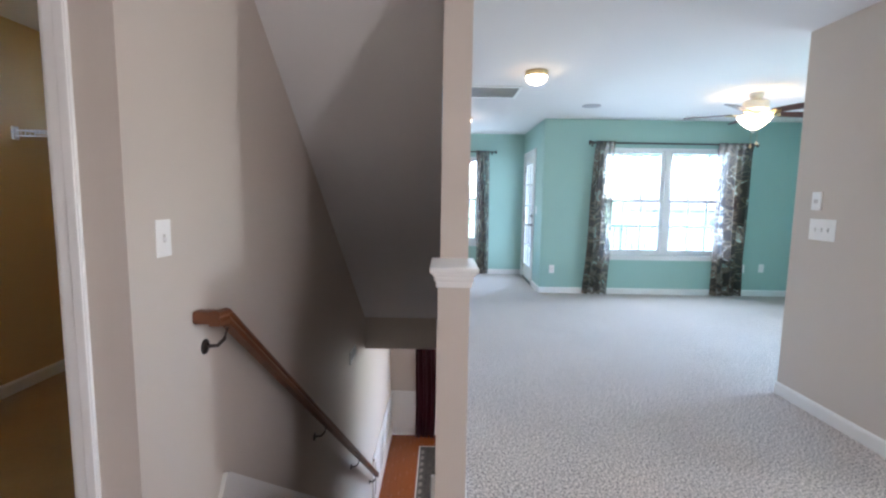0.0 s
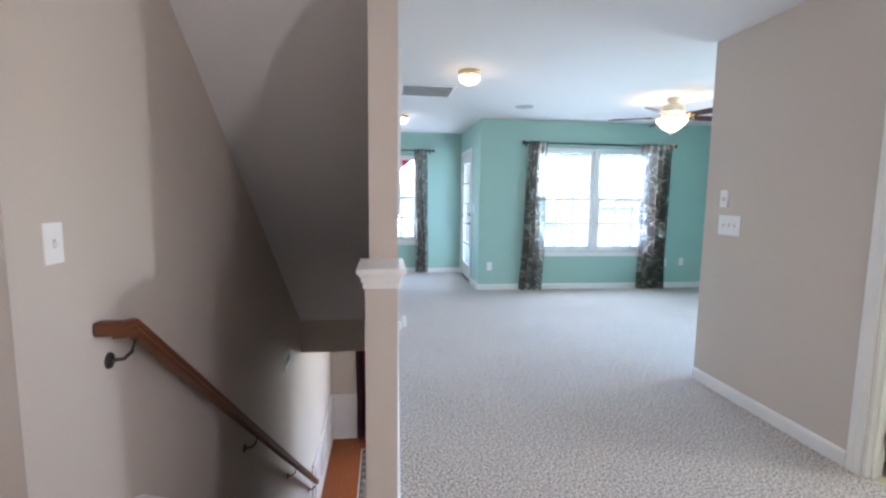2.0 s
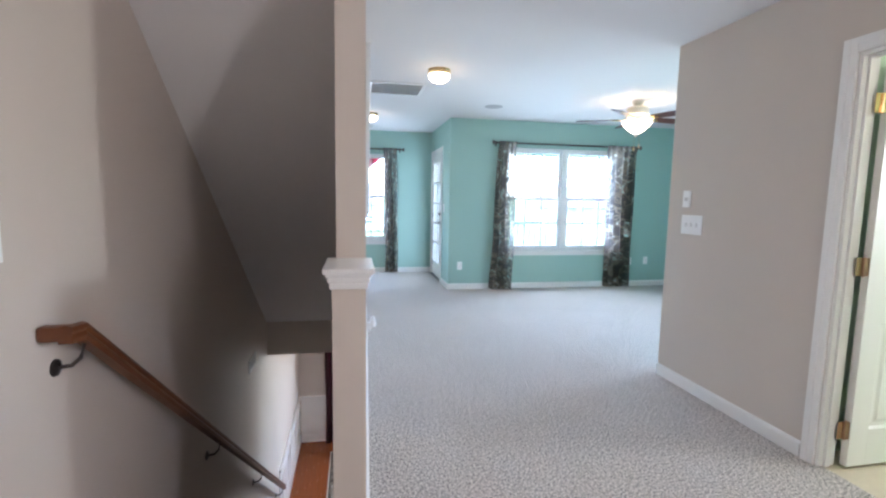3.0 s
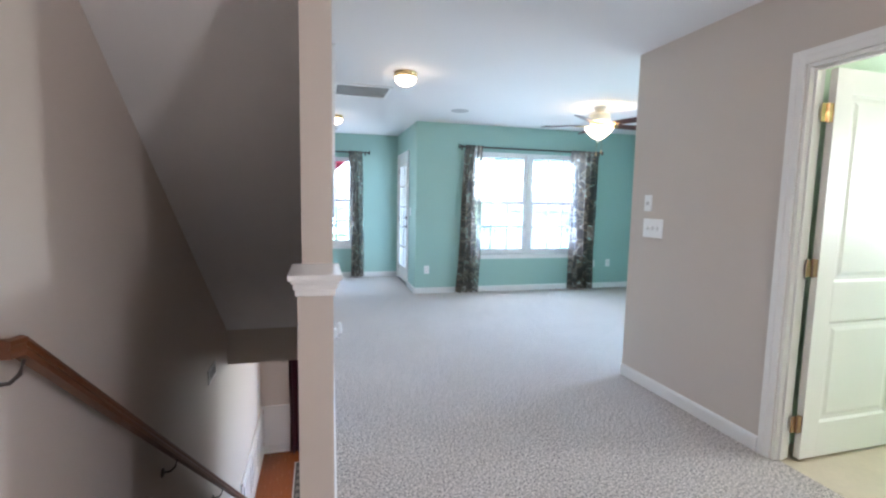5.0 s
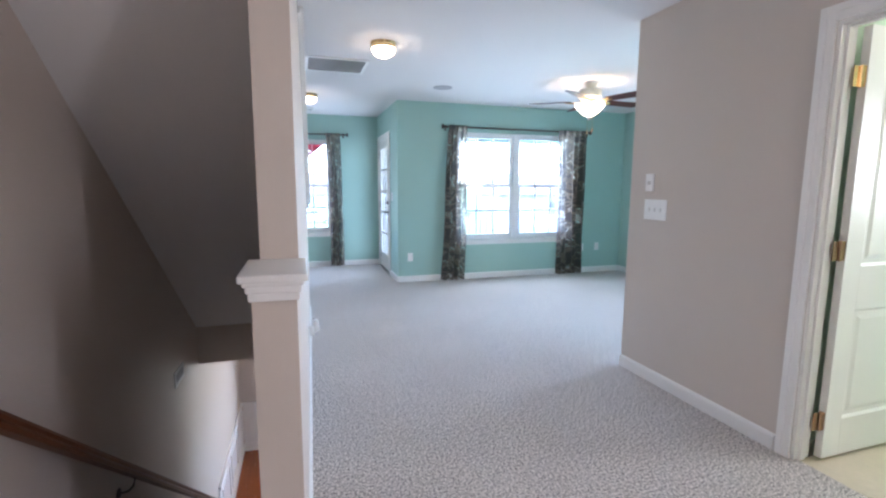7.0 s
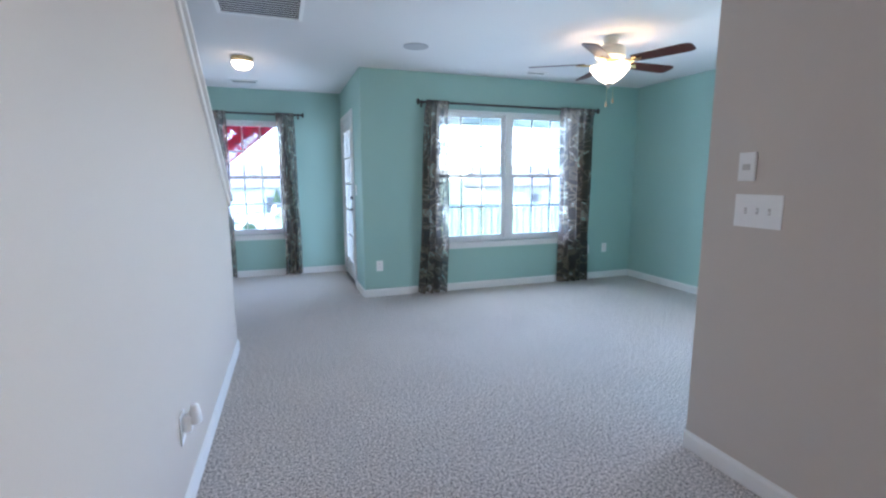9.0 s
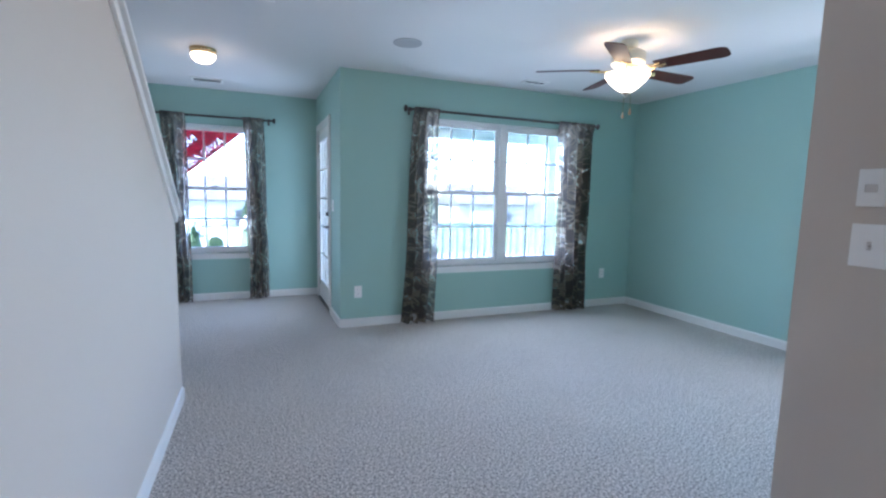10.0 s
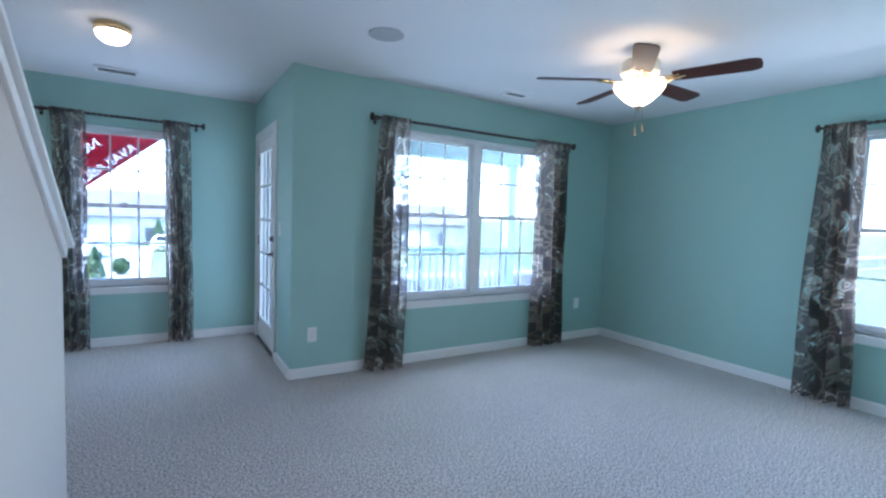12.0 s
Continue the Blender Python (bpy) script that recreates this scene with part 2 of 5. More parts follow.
# grey puts the toggle slots' shade into the colour; thermostat window shares it
SLOTW = mat("shaded_plastic", (0.60, 0.58, 0.56), 0.5, bump=0)


def vinyl_sheet(name, col, share):
    """Thin printed vinyl that lets a share of the daylight through."""
    m = mat(name, col, 0.45, var=0.05, bump=0.02)
    n, l, p = nodes_of(m)
    back, both = n.new("ShaderNodeBsdfTranslucent"), n.new("ShaderNodeMixShader")
    back.inputs[0].default_value = (*col, 1)
    both.inputs[0].default_value = share
    l.new(p.outputs[0], both.inputs[1])
    l.new(back.outputs[0], both.inputs[2])
    l.new(both.outputs[0], n["Material Output"].inputs[0])
    return m


RED = vinyl_sheet("red_banner_vinyl", (0.74, 0.13, 0.19), 0.38)
WHITEV = vinyl_sheet("white_banner_print", (0.92, 0.92, 0.92), 0.9)
BOWL = glow("lit_milk_glass", (1.0, 0.76, 0.46), 0.075)
DOME = glow("lit_dome_glass", (1.0, 0.73, 0.44), 0.2)
BULB = glow("lit_bulb_glass", (1.0, 0.70, 0.40), 0.5)
DOME_CLOSET = glow("dim_closet_dome_glass", (1.0, 0.66, 0.30), 0.09)
DOME_BATH = glow("lit_bathroom_dome_glass", (1.0, 0.80, 0.50), 0.52)
# glass of the unseen fill lamp added in the hall
FILL_HALL = glow("hall_fill_glass", (1.0, 0.86, 0.72), 1.0)
SIDING = mat("pale_siding", (0.48, 0.475, 0.45), 0.6, var=0.06, scale=2, fine=40, bump=0.1)
CONC = mat("concrete", (0.30, 0.295, 0.28), 0.8, var=0.12, scale=1.5, fine=50, bump=0.2)
LAWN = mat("lawn", (0.085, 0.12, 0.045), 0.9, var=0.4, scale=0.6, fine=12, bump=0.5, dist=0.02)
ASPH = mat("asphalt", (0.06, 0.06, 0.062), 0.85, var=0.2, scale=0.8, fine=60, bump=0.3)
SHINGLE = mat("grey_shingles", (0.12, 0.115, 0.115), 0.85, var=0.25, scale=3, fine=20, bump=0.3)
LEAF = mat("evergreen_leaves", (0.075, 0.125, 0.045), 0.7, var=0.4, scale=8, fine=30, bump=0.2)
BARK = mat("bark", (0.10, 0.07, 0.05), 0.9, var=0.3, scale=10, fine=60, bump=0.5)
CARW = mat("white_car_paint", (0.8, 0.8, 0.8), 0.2, bump=0)
CARG = mat("tinted_glass", (0.02, 0.022, 0.025), 0.08, bump=0)
RUBBER = mat("black_rubber", (0.02, 0.02, 0.02), 0.8)
RUGM = mat("patterned_rug_pile", (0.035, 0.029, 0.024), 0.9, var=0.9, scale=14, fine=60, bump=0.5, dist=0.004)


# ---- mesh helpers ----
def box(bm, x0, x1, y0, y1, z0, z1, bevel=0.0):
    r = bmesh.ops.create_cube(bm, size=1, matrix=Matrix.LocRotScale(((x0 + x1) / 2, (y0 + y1) / 2, (z0 + z1) / 2), None, (abs(x1 - x0), abs(y1 - y0), abs(z1 - z0))))
    if bevel:
        es = {e for v in r["verts"] for e in v.link_edges}
        bmesh.ops.bevel(bm, geom=list(es), offset=bevel, segments=2, profile=0.6, affect="EDGES")


def lathe(bm, prof, n=32, m=None):
    """Turn a profile of (radius, height) about z."""
    m = m or Matrix()
    rings = []
    for r, z in prof:
        if r < 1e-5:
            rings.append([bm.verts.new(m @ Vector((0, 0, z)))])
        else:
            rings.append([bm.verts.new(m @ Vector((r * math.cos(2 * math.pi * i / n), r * math.sin(2 * math.pi * i / n), z))) for i in range(n)])
    for a, b in zip(rings, rings[1:]):
        for i in range(n):
            j = (i + 1) % n
            f = [a[i % len(a)], a[j % len(a)], b[j % len(b)], b[i % len(b)]]
            f = [v for k, v in enumerate(f) if v not in f[:k]]
            if len(f) > 2:
                bm.faces.new(f)


def prism(bm, poly, m, depth):
    """A flat outline (x, y) pushed out along local z, placed by m."""
    lo = [bm.verts.new(m @ Vector((x, y, 0))) for x, y in poly]
    hi = [bm.verts.new(m @ Vector((x, y, depth))) for x, y in poly]
    bm.faces.new(lo[::-1])
    bm.faces.new(hi)
    k = len(poly)
    for i in range(k):
        bm.faces.new((lo[i], lo[(i + 1) % k], hi[(i + 1) % k], hi[i]))


def sweep(bm, pts, r, n=8):
    """A round bar along points."""
    pts = [Vector(p) for p in pts]
    rings = []
    for i, p in enumerate(pts):
        d = (pts[min(i + 1, len(pts) - 1)] - pts[max(i - 1, 0)]).normalized()
        a = d.cross(Vector((0, 0, 1)) if abs(d.z) < 0.9 else Vector((1, 0, 0))).normalized()
        b = d.cross(a)
        rings.append([bm.verts.new(p + r * (math.cos(2 * math.pi * k / n) * a + math.sin(2 * math.pi * k / n) * b)) for k in range(n)])
    for s, t in zip(rings, rings[1:]):
        for k in range(n):
            bm.faces.new((s[k], s[(k + 1) % n], t[(k + 1) % n], t[k]))
    bm.faces.new(rings[0][::-1])
    bm.faces.new(rings[-1])


def mesh(name, bm, material, smooth=False):
    bmesh.ops.recalc_face_normals(bm, faces=bm.faces)
    me = bpy.data.meshes.new(name)
    bm.to_mesh(me)
    bm.free()
    for m in (material if isinstance(material, (list, tuple)) else [material]):
        me.materials.append(m)
    if smooth:
        me.shade_smooth()
        me.set_sharp_from_angle(angle=radians(35))
    return new(name, me)


def part(name, bm, material, parent, label="", smooth=False):
    ob = mesh(name, bm, material, smooth)
    ob.parent = parent
    return tagged(ob, label)


def structure(name, bm, material, label, category, smooth=False):
    return tagged(mesh(name, bm, material, smooth), label, category, kind="structure")


def thing(name, label, category, group="", kind="", at=(0, 0, 0), rz=0):
    ob = new(name)
    ob.empty_display_size = 0.1
    ob.matrix_world = pose(*at, 0, 0, rz)
    return tagged(ob, label, category, group, kind)


def boxes(rows, bevel=0.0):
    bm = bmesh.new()
    for r in rows:
        box(bm, *r, bevel)
    return bm


# ---- floors and ceilings ----
structure("floor", boxes([
    (-1.6, XR + 0.03, -0.9, YC, -0.25, 0), (XL, XR + 0.03, YC, STAIR_Y, -0.25, 0), (DW0, XR + 0.03, STAIR_Y, Y_END - 0.1, -0.25, 0),
    (DW0, XE, Y_END - 0.1, YB, -0.25, 0), (XL, DW0, SOF_Y + 0.12, YB, -0.25, 0), (XL, XC, YB, YF, -0.25, 0)]),
    CARPET, "beige cut-pile carpet, flecked, with shade between tufts in its colour", "carpet")
structure("floor_bathroom", boxes([(XR + 0.03, 5.2, 1.2, 4.94, -0.25, -0.006)]), TILE, "beige stone-look vinyl floor of the bathroom", "floor")
structure("floor_closet", boxes([(-2.27, XL - T, YC, 5.42, -0.25, -0.004)]), TANFLOOR, "tan vinyl floor of the closet", "floor")
CEIL_OPEN = 3.886   # the slope under the upper stair starts here
structure("ceiling", boxes([
    (-1.6, XE + T, -1.0, CEIL_OPEN, H, H + 0.12), (DW0, XE + T, CEIL_OPEN, YB + T, H, H + 0.12),
    (XL - T, DW0, 6.6, YF + T, H, H + 0.12), (DW0, XC + T, YB + T, YF + T, H, H + 0.12), (-2.32, XL, CEIL_OPEN, 5.8, H, H + 0.12)]),
    CEIL, "white painted drywall ceiling", "ceiling")

# ---- walls ----
def wall_y(name, x0, x1, y0, y1, openings, material, label, z0=0.0, z1=H):
    """A wall that runs along x, with openings (xa, xb, za, zb) cut through."""
    rows, at = [], x0
    for xa, xb, za, zb in sorted(openings):
        rows.append((at, xa, y0, y1, z0, z1))
        if za > z0:
            rows.append((xa, xb, y0, y1, z0, za))
        rows.append((xa, xb, y0, y1, zb, z1))
        at = xb
    rows.append((at, x1, y0, y1, z0, z1))
    return structure(name, boxes(rows), material, label, "wall")


def wall_x(name, x0, x1, y0, y1, openings, material, label, z0=0.0, z1=H):
    rows, at = [], y0
    for ya, yb, za, zb in sorted(openings):
        rows.append((x0, x1, at, ya, z0, z1))
        if za > z0:
            rows.append((x0, x1, ya, yb, z0, za))
        rows.append((x0, x1, ya, yb, zb, z1))
        at = yb
    rows.append((x0, x1, at, y1, z0, z1))
    return structure(name, boxes(rows), material, label, "wall")


wall_y("wall_back", XC, XE + 0.16, YB, YB + 0.16, [W1], TEAL, "teal painted wall with the twin window")
wall_x("wall_alcove", XC, XC + 0.16, YB + 0.16, YF + 0.16, [D1], TEAL, "teal painted wall with the glazed door")
wall_y("wall_front", XL - T, XC, YF, YF + 0.16, [W2], TEAL, "teal painted front wall of the alcove")
wall_x("wall_side", XE, XE + 0.16, Y_END - 0.1, YB, [W3], TEAL, "teal painted side wall with a window")
wall_y("wall_room_south", XR + 0.1, XE, Y_END - 0.1, Y_END, [], TEAL, "teal painted wall beside the hall opening")
wall_x("wall_hall", XR, XR + 0.1, 1.15, Y_END, [D2], BEIGE, "beige painted hall wall with the bathroom doorway")
wall_x("wall_hall_window", XR, XR + 0.1, -0.9, 1.15, [W6], BEIGE, "beige painted hall wall with an added, unseen window")
wall_x("wall_stair", XL - T, XL, YC, YF, [], BEIGE, "beige painted wall along the stair", z0=LOW - 0.2, z1=5.0)
wall_y("wall_closet_front", -1.6, XL - T, YC, YC + T, [D3], BEIGE, "beige painted wall with the closet doorway")
wall_x("wall_hall_west", -1.72, -1.6, -0.9, YC + T, [], BEIGE, "plain beige wall of the hall")
wall_y("wall_hall_south", -1.72, XR + 0.1, -1.02, -0.9, [], BEIGE, "plain beige wall at the end of the hall")
wall_x("wall_closet_west", -2.30, -2.18, YC, 5.42, [], GOLD, "tan painted closet wall")
wall_y("wall_closet_back", -2.18, XL - T, 5.30, 5.42, [], GOLD, "tan painted closet back wall")
wall_y("wall_closet_near", -2.18, -1.6, YC, YC + T, [], GOLD, "tan painted closet wall by the door")
structure("wall_closet_lining", boxes([(XL - T - 0.004, XL - T - 0.002, YC + T, 5.30, 0, H)]), GOLD, "tan painted closet side wall", "wall")
wall_y("wall_bathroom_north", XR + 0.1, 5.2, 3.84, 3.96, [], GREEN, "pale green bathroom wall")
wall_x("wall_bathroom_east", 5.2, 5.3, 1.2, 4.953, [W5], GREEN, "pale green bathroom wall")
wall_y("wall_bathroom_south", XR + 0.1, 5.3, 1.1, 1.2, [], GREEN, "pale green bathroom wall")
structure("wall_bathroom_west", boxes([(XR + 0.101, XR + 0.104, 1.2, D2[0] - 0.06, 0, H), (XR + 0.101, XR + 0.104, D2[1] + 0.06, 3.84, 0, H)]), GREEN, "pale green paint on the bathroom side", "wall")

# wall between stair and hall: a capped knee wall, then full height, then cut along the upper stair
SLOPE = 0.75
END_Y, END_Z = 7.16, 1.155
# the wall runs a little askew
SKEW = Matrix(((1, 0.0244, 0, -0.0244 * KNEE_Y), (0, 1, 0, 0), (0, 0, 1, 0), (0, 0, 0, 1)))
TOP_Y = END_Y - (H - END_Z) / SLOPE
bm = bmesh.new()
M_YZ = Matrix(((0, 0, 1, 0), (1, 0, 0, 0), (0, 1, 0, 0), (0, 0, 0, 1)))
prism(bm, [(KNEE_Y, 0), (END_Y, 0), (END_Y, END_Z), (TOP_Y, H), (POST_Y, H), (POST_Y, 1.045), (KNEE_Y, 1.045)], SKEW @ Matrix.Translation((DW0, 0, 0)) @ M_YZ, DW1 - DW0)
structure("wall_divider", bm, BEIGE, "beige painted wall between stair and hall, with a knee wall end", "wall")
# out of view; runs on to 7.9 to keep window light off the stair
structure("wall_stair_lower", boxes([(DW0, DW1, STAIR_Y, 7.9, LOW, -0.25)]), BEIGE, "beige painted wall beside the lower stair", "wall")
structure("wall_shaft", boxes([(DW0, DW0 + T, CEIL_OPEN, 6.6, H + 0.12, 5.0), (XL, DW0, 6.6, 6.72, H + 0.12, 5.0), (XL, DW0, CEIL_OPEN - T, CEIL_OPEN, H + 0.12, 5.0), (XL, DW0, CEIL_OPEN, 6.6, 4.9, 5.0)]),
          BEIGE, "plain walls that close the upper stair", "wall")

# slope under the upper stair and the drop at its foot
sl = 0.757
bm = bmesh.new()
prism(bm, [(CEIL_OPEN, H), (SOF_Y, -0.08), (SOF_Y, LOWC), (SOF_Y + 0.12, LOWC), (SOF_Y + 0.12, 0.0), (CEIL_OPEN, H + 0.12)], Matrix.Translation((XL, 0, 0)) @ M_YZ, DW0 - XL)
structure("ceiling_stair_slope", bm, CEIL, "white painted sloping underside of the upper stair", "ceiling")

structure("wall_stair_drop", boxes([(XL + 0.001, DW0, SOF_Y - 0.006, SOF_Y - 0.001, LOWC - 0.001, -0.084)]), BEIGE, "beige painted drop at the foot of the sloping ceiling", "wall")

# ---- trim ----
BASE = [(0, 0), (0.014, 0), (0.014, 0.066), (0.011, 0.076), (0.006, 0.082), (0, 0.084)]


def base_run(bm, a, b, out, z=0.0, prof=BASE):
    """Baseboard from a to b (x, y); out points into the room."""
    a, b, o = Vector((*a, z)), Vector((*b, z)), Vector((*out, 0))
    d = b - a
    m = Matrix(((o.x, 0, d.normalized().x, a.x), (o.y, 0, d.normalized().y, a.y), (0, 1, 0, z), (0, 0, 0, 1)))
    prism(bm, prof, m, d.length)


def baseboard(runs, label):
    bm = bmesh.new()
    for a, b, o in runs:
        base_run(bm, a, b, o)
    return structure("baseboard", bm, TRIM, label, "baseboard")


baseboard([((XC, YB), (XE, YB), (0, -1))], "white baseboard under the twin window")
baseboard([((XC, YB), (XC, D1[0] - 0.075), (-1, 0))], "white baseboard beside the glazed door")
baseboard([((XL, YF), (XC, YF), (0, -1))], "white baseboard of the alcove")
baseboard([((XE, Y_END), (XE, YB - 0.014), (-1, 0))], "white baseboard of the side wall")
baseboard([((XR + 0.002, Y_END), (XE - 0.014, Y_END), (0, 1))], "white baseboard by the hall opening")
baseboard([((XR, D2[1] + 0.075), (XR, Y_END), (-1, 0))], "white baseboard of the hall")
baseboard([((XR, -0.9), (XR, D2[0] - 0.075), (-1, 0))], "white baseboard of the hall")
baseboard([((DW1, KNEE_Y), (DW1 + 0.0244 * (END_Y - KNEE_Y), END_Y), (1, 0))], "white baseboard of the divider wall")
baseboard([((XL, YC), (XL, STAIR_Y - 0.06), (1, 0))], "white baseboard at the stair head")
baseboard([((D3[1] + 0.065, YC), (XL, YC), (0, -1))], "white baseboard by the closet")
baseboard([((-2.18, YC + T), (-2.18, 5.30), (1, 0)), ((-2.166, 5.30), (XL - T, 5.30), (0, -1))], "cream baseboard of the closet")


def cap_shape(bm, x0, x1, y0, y1, z):
    """Cap board with a stepped moulding under it."""
    box(bm, x0 - 0.008, x1 + 0.008, y0 - 0.008, y1, z - 0.075, z - 0.052, 0.004)
    box(bm, x0 - 0.014, x1 + 0.014, y0 - 0.014, y1, z - 0.053, z - 0.032, 0.006)
    box(bm, x0 - 0.02, x1 + 0.02, y0 - 0.02, y1, z - 0.033, z - 0.02, 0.004)
    box(bm, x0 - 0.03, x1 + 0.03, y0 - 0.03, y1, z - 0.021, z, 0.005)


bm = bmesh.new()
cap_shape(bm, DW0, DW1, KNEE_Y, POST_Y, 1.085)
structure("trim_knee_cap", bm, TRIM, "white moulded wooden cap on the knee wall", "cap")
bm = bmesh.new()
ang = math.atan(SLOPE)
L = (H - END_Z) / math.sin(ang)
m = Matrix.Translation((0, END_Y, END_Z)) @ Matrix.Rotation(-ang, 4, "X")
for x0, x1, z0, z1 in ((DW0 - 0.016, DW1 + 0.016, -0.046, 0.002), (DW0 - 0.036, DW1 + 0.036, 0.0, 0.022)):
    n0 = len(bm.verts)
    box(bm, x0, x1, -L + 0.02, 0.03, z0, z1, 0.004)
    bm.verts.ensure_lookup_table()
    bmesh.ops.transform(bm, matrix=SKEW @ m, verts=bm.verts[n0:])
structure("trim_slope_cap", bm, TRIM, "white sloping wooden cap along the upper stair", "cap")


def casing(parent, xyz, half_w, top, w=0.07, t=0.017, axis="x", sign=1):
    """Door or window casing of two uprights and a head with a stepped face; local x across, z up, +y out of the wall."""
    for name, a, b, z0, z1 in (("jamb_casing", -half_w - w, -half_w, 0, top + w), ("jamb_casing", half_w, half_w + w, 0, top + w), ("head_casing", -half_w, half_w, top, top + w)):
        bm = boxes([(a, b, 0, t * 0.75, z0, z1)], 0.002)
        if name == "head_casing":
            box(bm, a, b, 0, t, z0 + w * 0.5, z1 - 0.004, 0.003)
        elif b > 0:
            box(bm, a + w * 0.5, b - 0.003, 0, t, z0, z1 - 0.002, 0.003)
        else:
            box(bm, a + 0.003, b - w * 0.5, 0, t, z0, z1 - 0.002, 0.003)
        part(name, bm, TRIM, parent)


def on_wall(ob, origin, right, out):
    """Place a thing whose local x runs along the wall and local y comes out of it."""
    r, o = Vector(right), Vector(out)
    ob.matrix_world = Matrix(((r.x, o.x, 0, origin[0]), (r.y, o.y, 0, origin[1]), (r.z, o.z, 1, origin[2]), (0, 0, 0, 1)))
    return ob


# ---- windows ----
def sash(parent, x0, x1, z0, z1, y, cols, rows, name):
    fr = 0.034
    s = part(name, boxes([(x0, x1, y, y + 0.03, z0, z0 + fr), (x0, x1, y, y + 0.03, z1 - fr, z1), (x0, x0 + fr, y, y + 0.03, z0 + fr, z1 - fr), (x1 - fr, x1, y, y + 0.03, z0 + fr, z1 - fr)], 0.003), VINYL, parent)
    g = part("pane", boxes([(x0 + fr - 0.004, x1 - fr + 0.004, y + 0.012, y + 0.018, z0 + fr - 0.004, z1 - fr + 0.004)]), GLASS, s)
    g.visible_shadow = False
    for i in range(1, cols):
        x = x0 + fr + (x1 - x0 - 2 * fr) * i / cols
        part("muntin", boxes([(x - 0.008, x + 0.008, y + 0.009, y + 0.021, z0 + fr, z1 - fr)], 0.002), MUNTIN, s)
    for i in range(1, rows):
        z = z0 + fr + (z1 - z0 - 2 * fr) * i / rows
        part("muntin", boxes([(x0 + fr, x1 - fr, y + 0.0095, y + 0.0205, z - 0.008, z + 0.008)], 0.002), MUNTIN, s)


def window(name, w, z0, z1, units, label, zm):
    """Double-hung units in one opening; local y=0 is the room face of the wall, +y into the room, the window sits behind."""
    ob = thing(name, label, "window", kind="structure")
    h = w / 2
    f = 0.036
    rows = [(-h, h, -0.14, -0.05, z0, z0 + f), (-h, h, -0.14, -0.05, z1 - f, z1), (-h, -h + f, -0.14, -0.05, z0 + f, z1 - f), (h - f, h, -0.14, -0.05, z0 + f, z1 - f)]
    if units == 2:
        rows.append((-0.045, 0.045, -0.14, -0.045, z0 + f, z1 - f))
    part("window_frame", boxes(rows, 0.003), VINYL, ob)
    part("window_sill", boxes([(-h - 0.03, h + 0.03, -0.05, 0.03, z0 - 0.022, z0)], 0.005), TRIM, ob)
    part("apron", boxes([(-h - 0.015, h + 0.015, 0, 0.012, z0 - 0.07, z0 - 0.022)], 0.004), TRIM, ob)
    spans = [(-h + f, h - f)] if units == 1 else [(-h + f, -0.045), (0.045, h - f)]
    for a, b in spans:
        sash(ob, a + 0.001, b - 0.001, z0 + f, zm + 0.017, -0.09, 3, 2, "lower_sash")
        sash(ob, a + 0.001, b - 0.001, zm - 0.017, z1 - f, -0.125, 3, 2, "upper_sash")
        part("sash_lock", boxes([((a + b) / 2 - 0.03, (a + b) / 2 + 0.03, -0.088, -0.07, zm + 0.018, zm + 0.03)], 0.003), VINYL, ob)
    return ob


wn1 = on_wall(window("window_1", W1[1] - W1[0], W1[2], W1[3], 2, "white vinyl twin double-hung window with grilles", 1.33), ((W1[0] + W1[1]) / 2, YB, 0), (-1, 0, 0), (0, -1, 0))
wn2 = on_wall(window("window_2", W2[1] - W2[0], W2[2], W2[3], 1, "white vinyl double-hung window with a red banner outside", 1.32), ((W2[0] + W2[1]) / 2, YF, 0), (-1, 0, 0), (0, -1, 0))
wn3 = on_wall(window("window_3", W3[1] - W3[0], W3[2], W3[3], 1, "white vinyl double-hung side window", 1.33), (XE, (W3[0] + W3[1]) / 2, 0), (0, 1, 0), (-1, 0, 0))


# window_6 is added, out of view, as an opening for the stair's light
wn6 = on_wall(window("window_6", W6[1] - W6[0], W6[2], W6[3], 1, "unseen white vinyl window added to let light onto the stair", 1.42), (XR, (W6[0] + W6[1]) / 2, 0), (0, 1, 0), (-1, 0, 0))
wn5 = on_wall(window("window_5", W5[1] - W5[0], W5[2], W5[3], 1, "white vinyl double-hung bathroom window", 1.55), (5.2, (W5[0] + W5[1]) / 2, 0), (0, 1, 0), (-1, 0, 0))


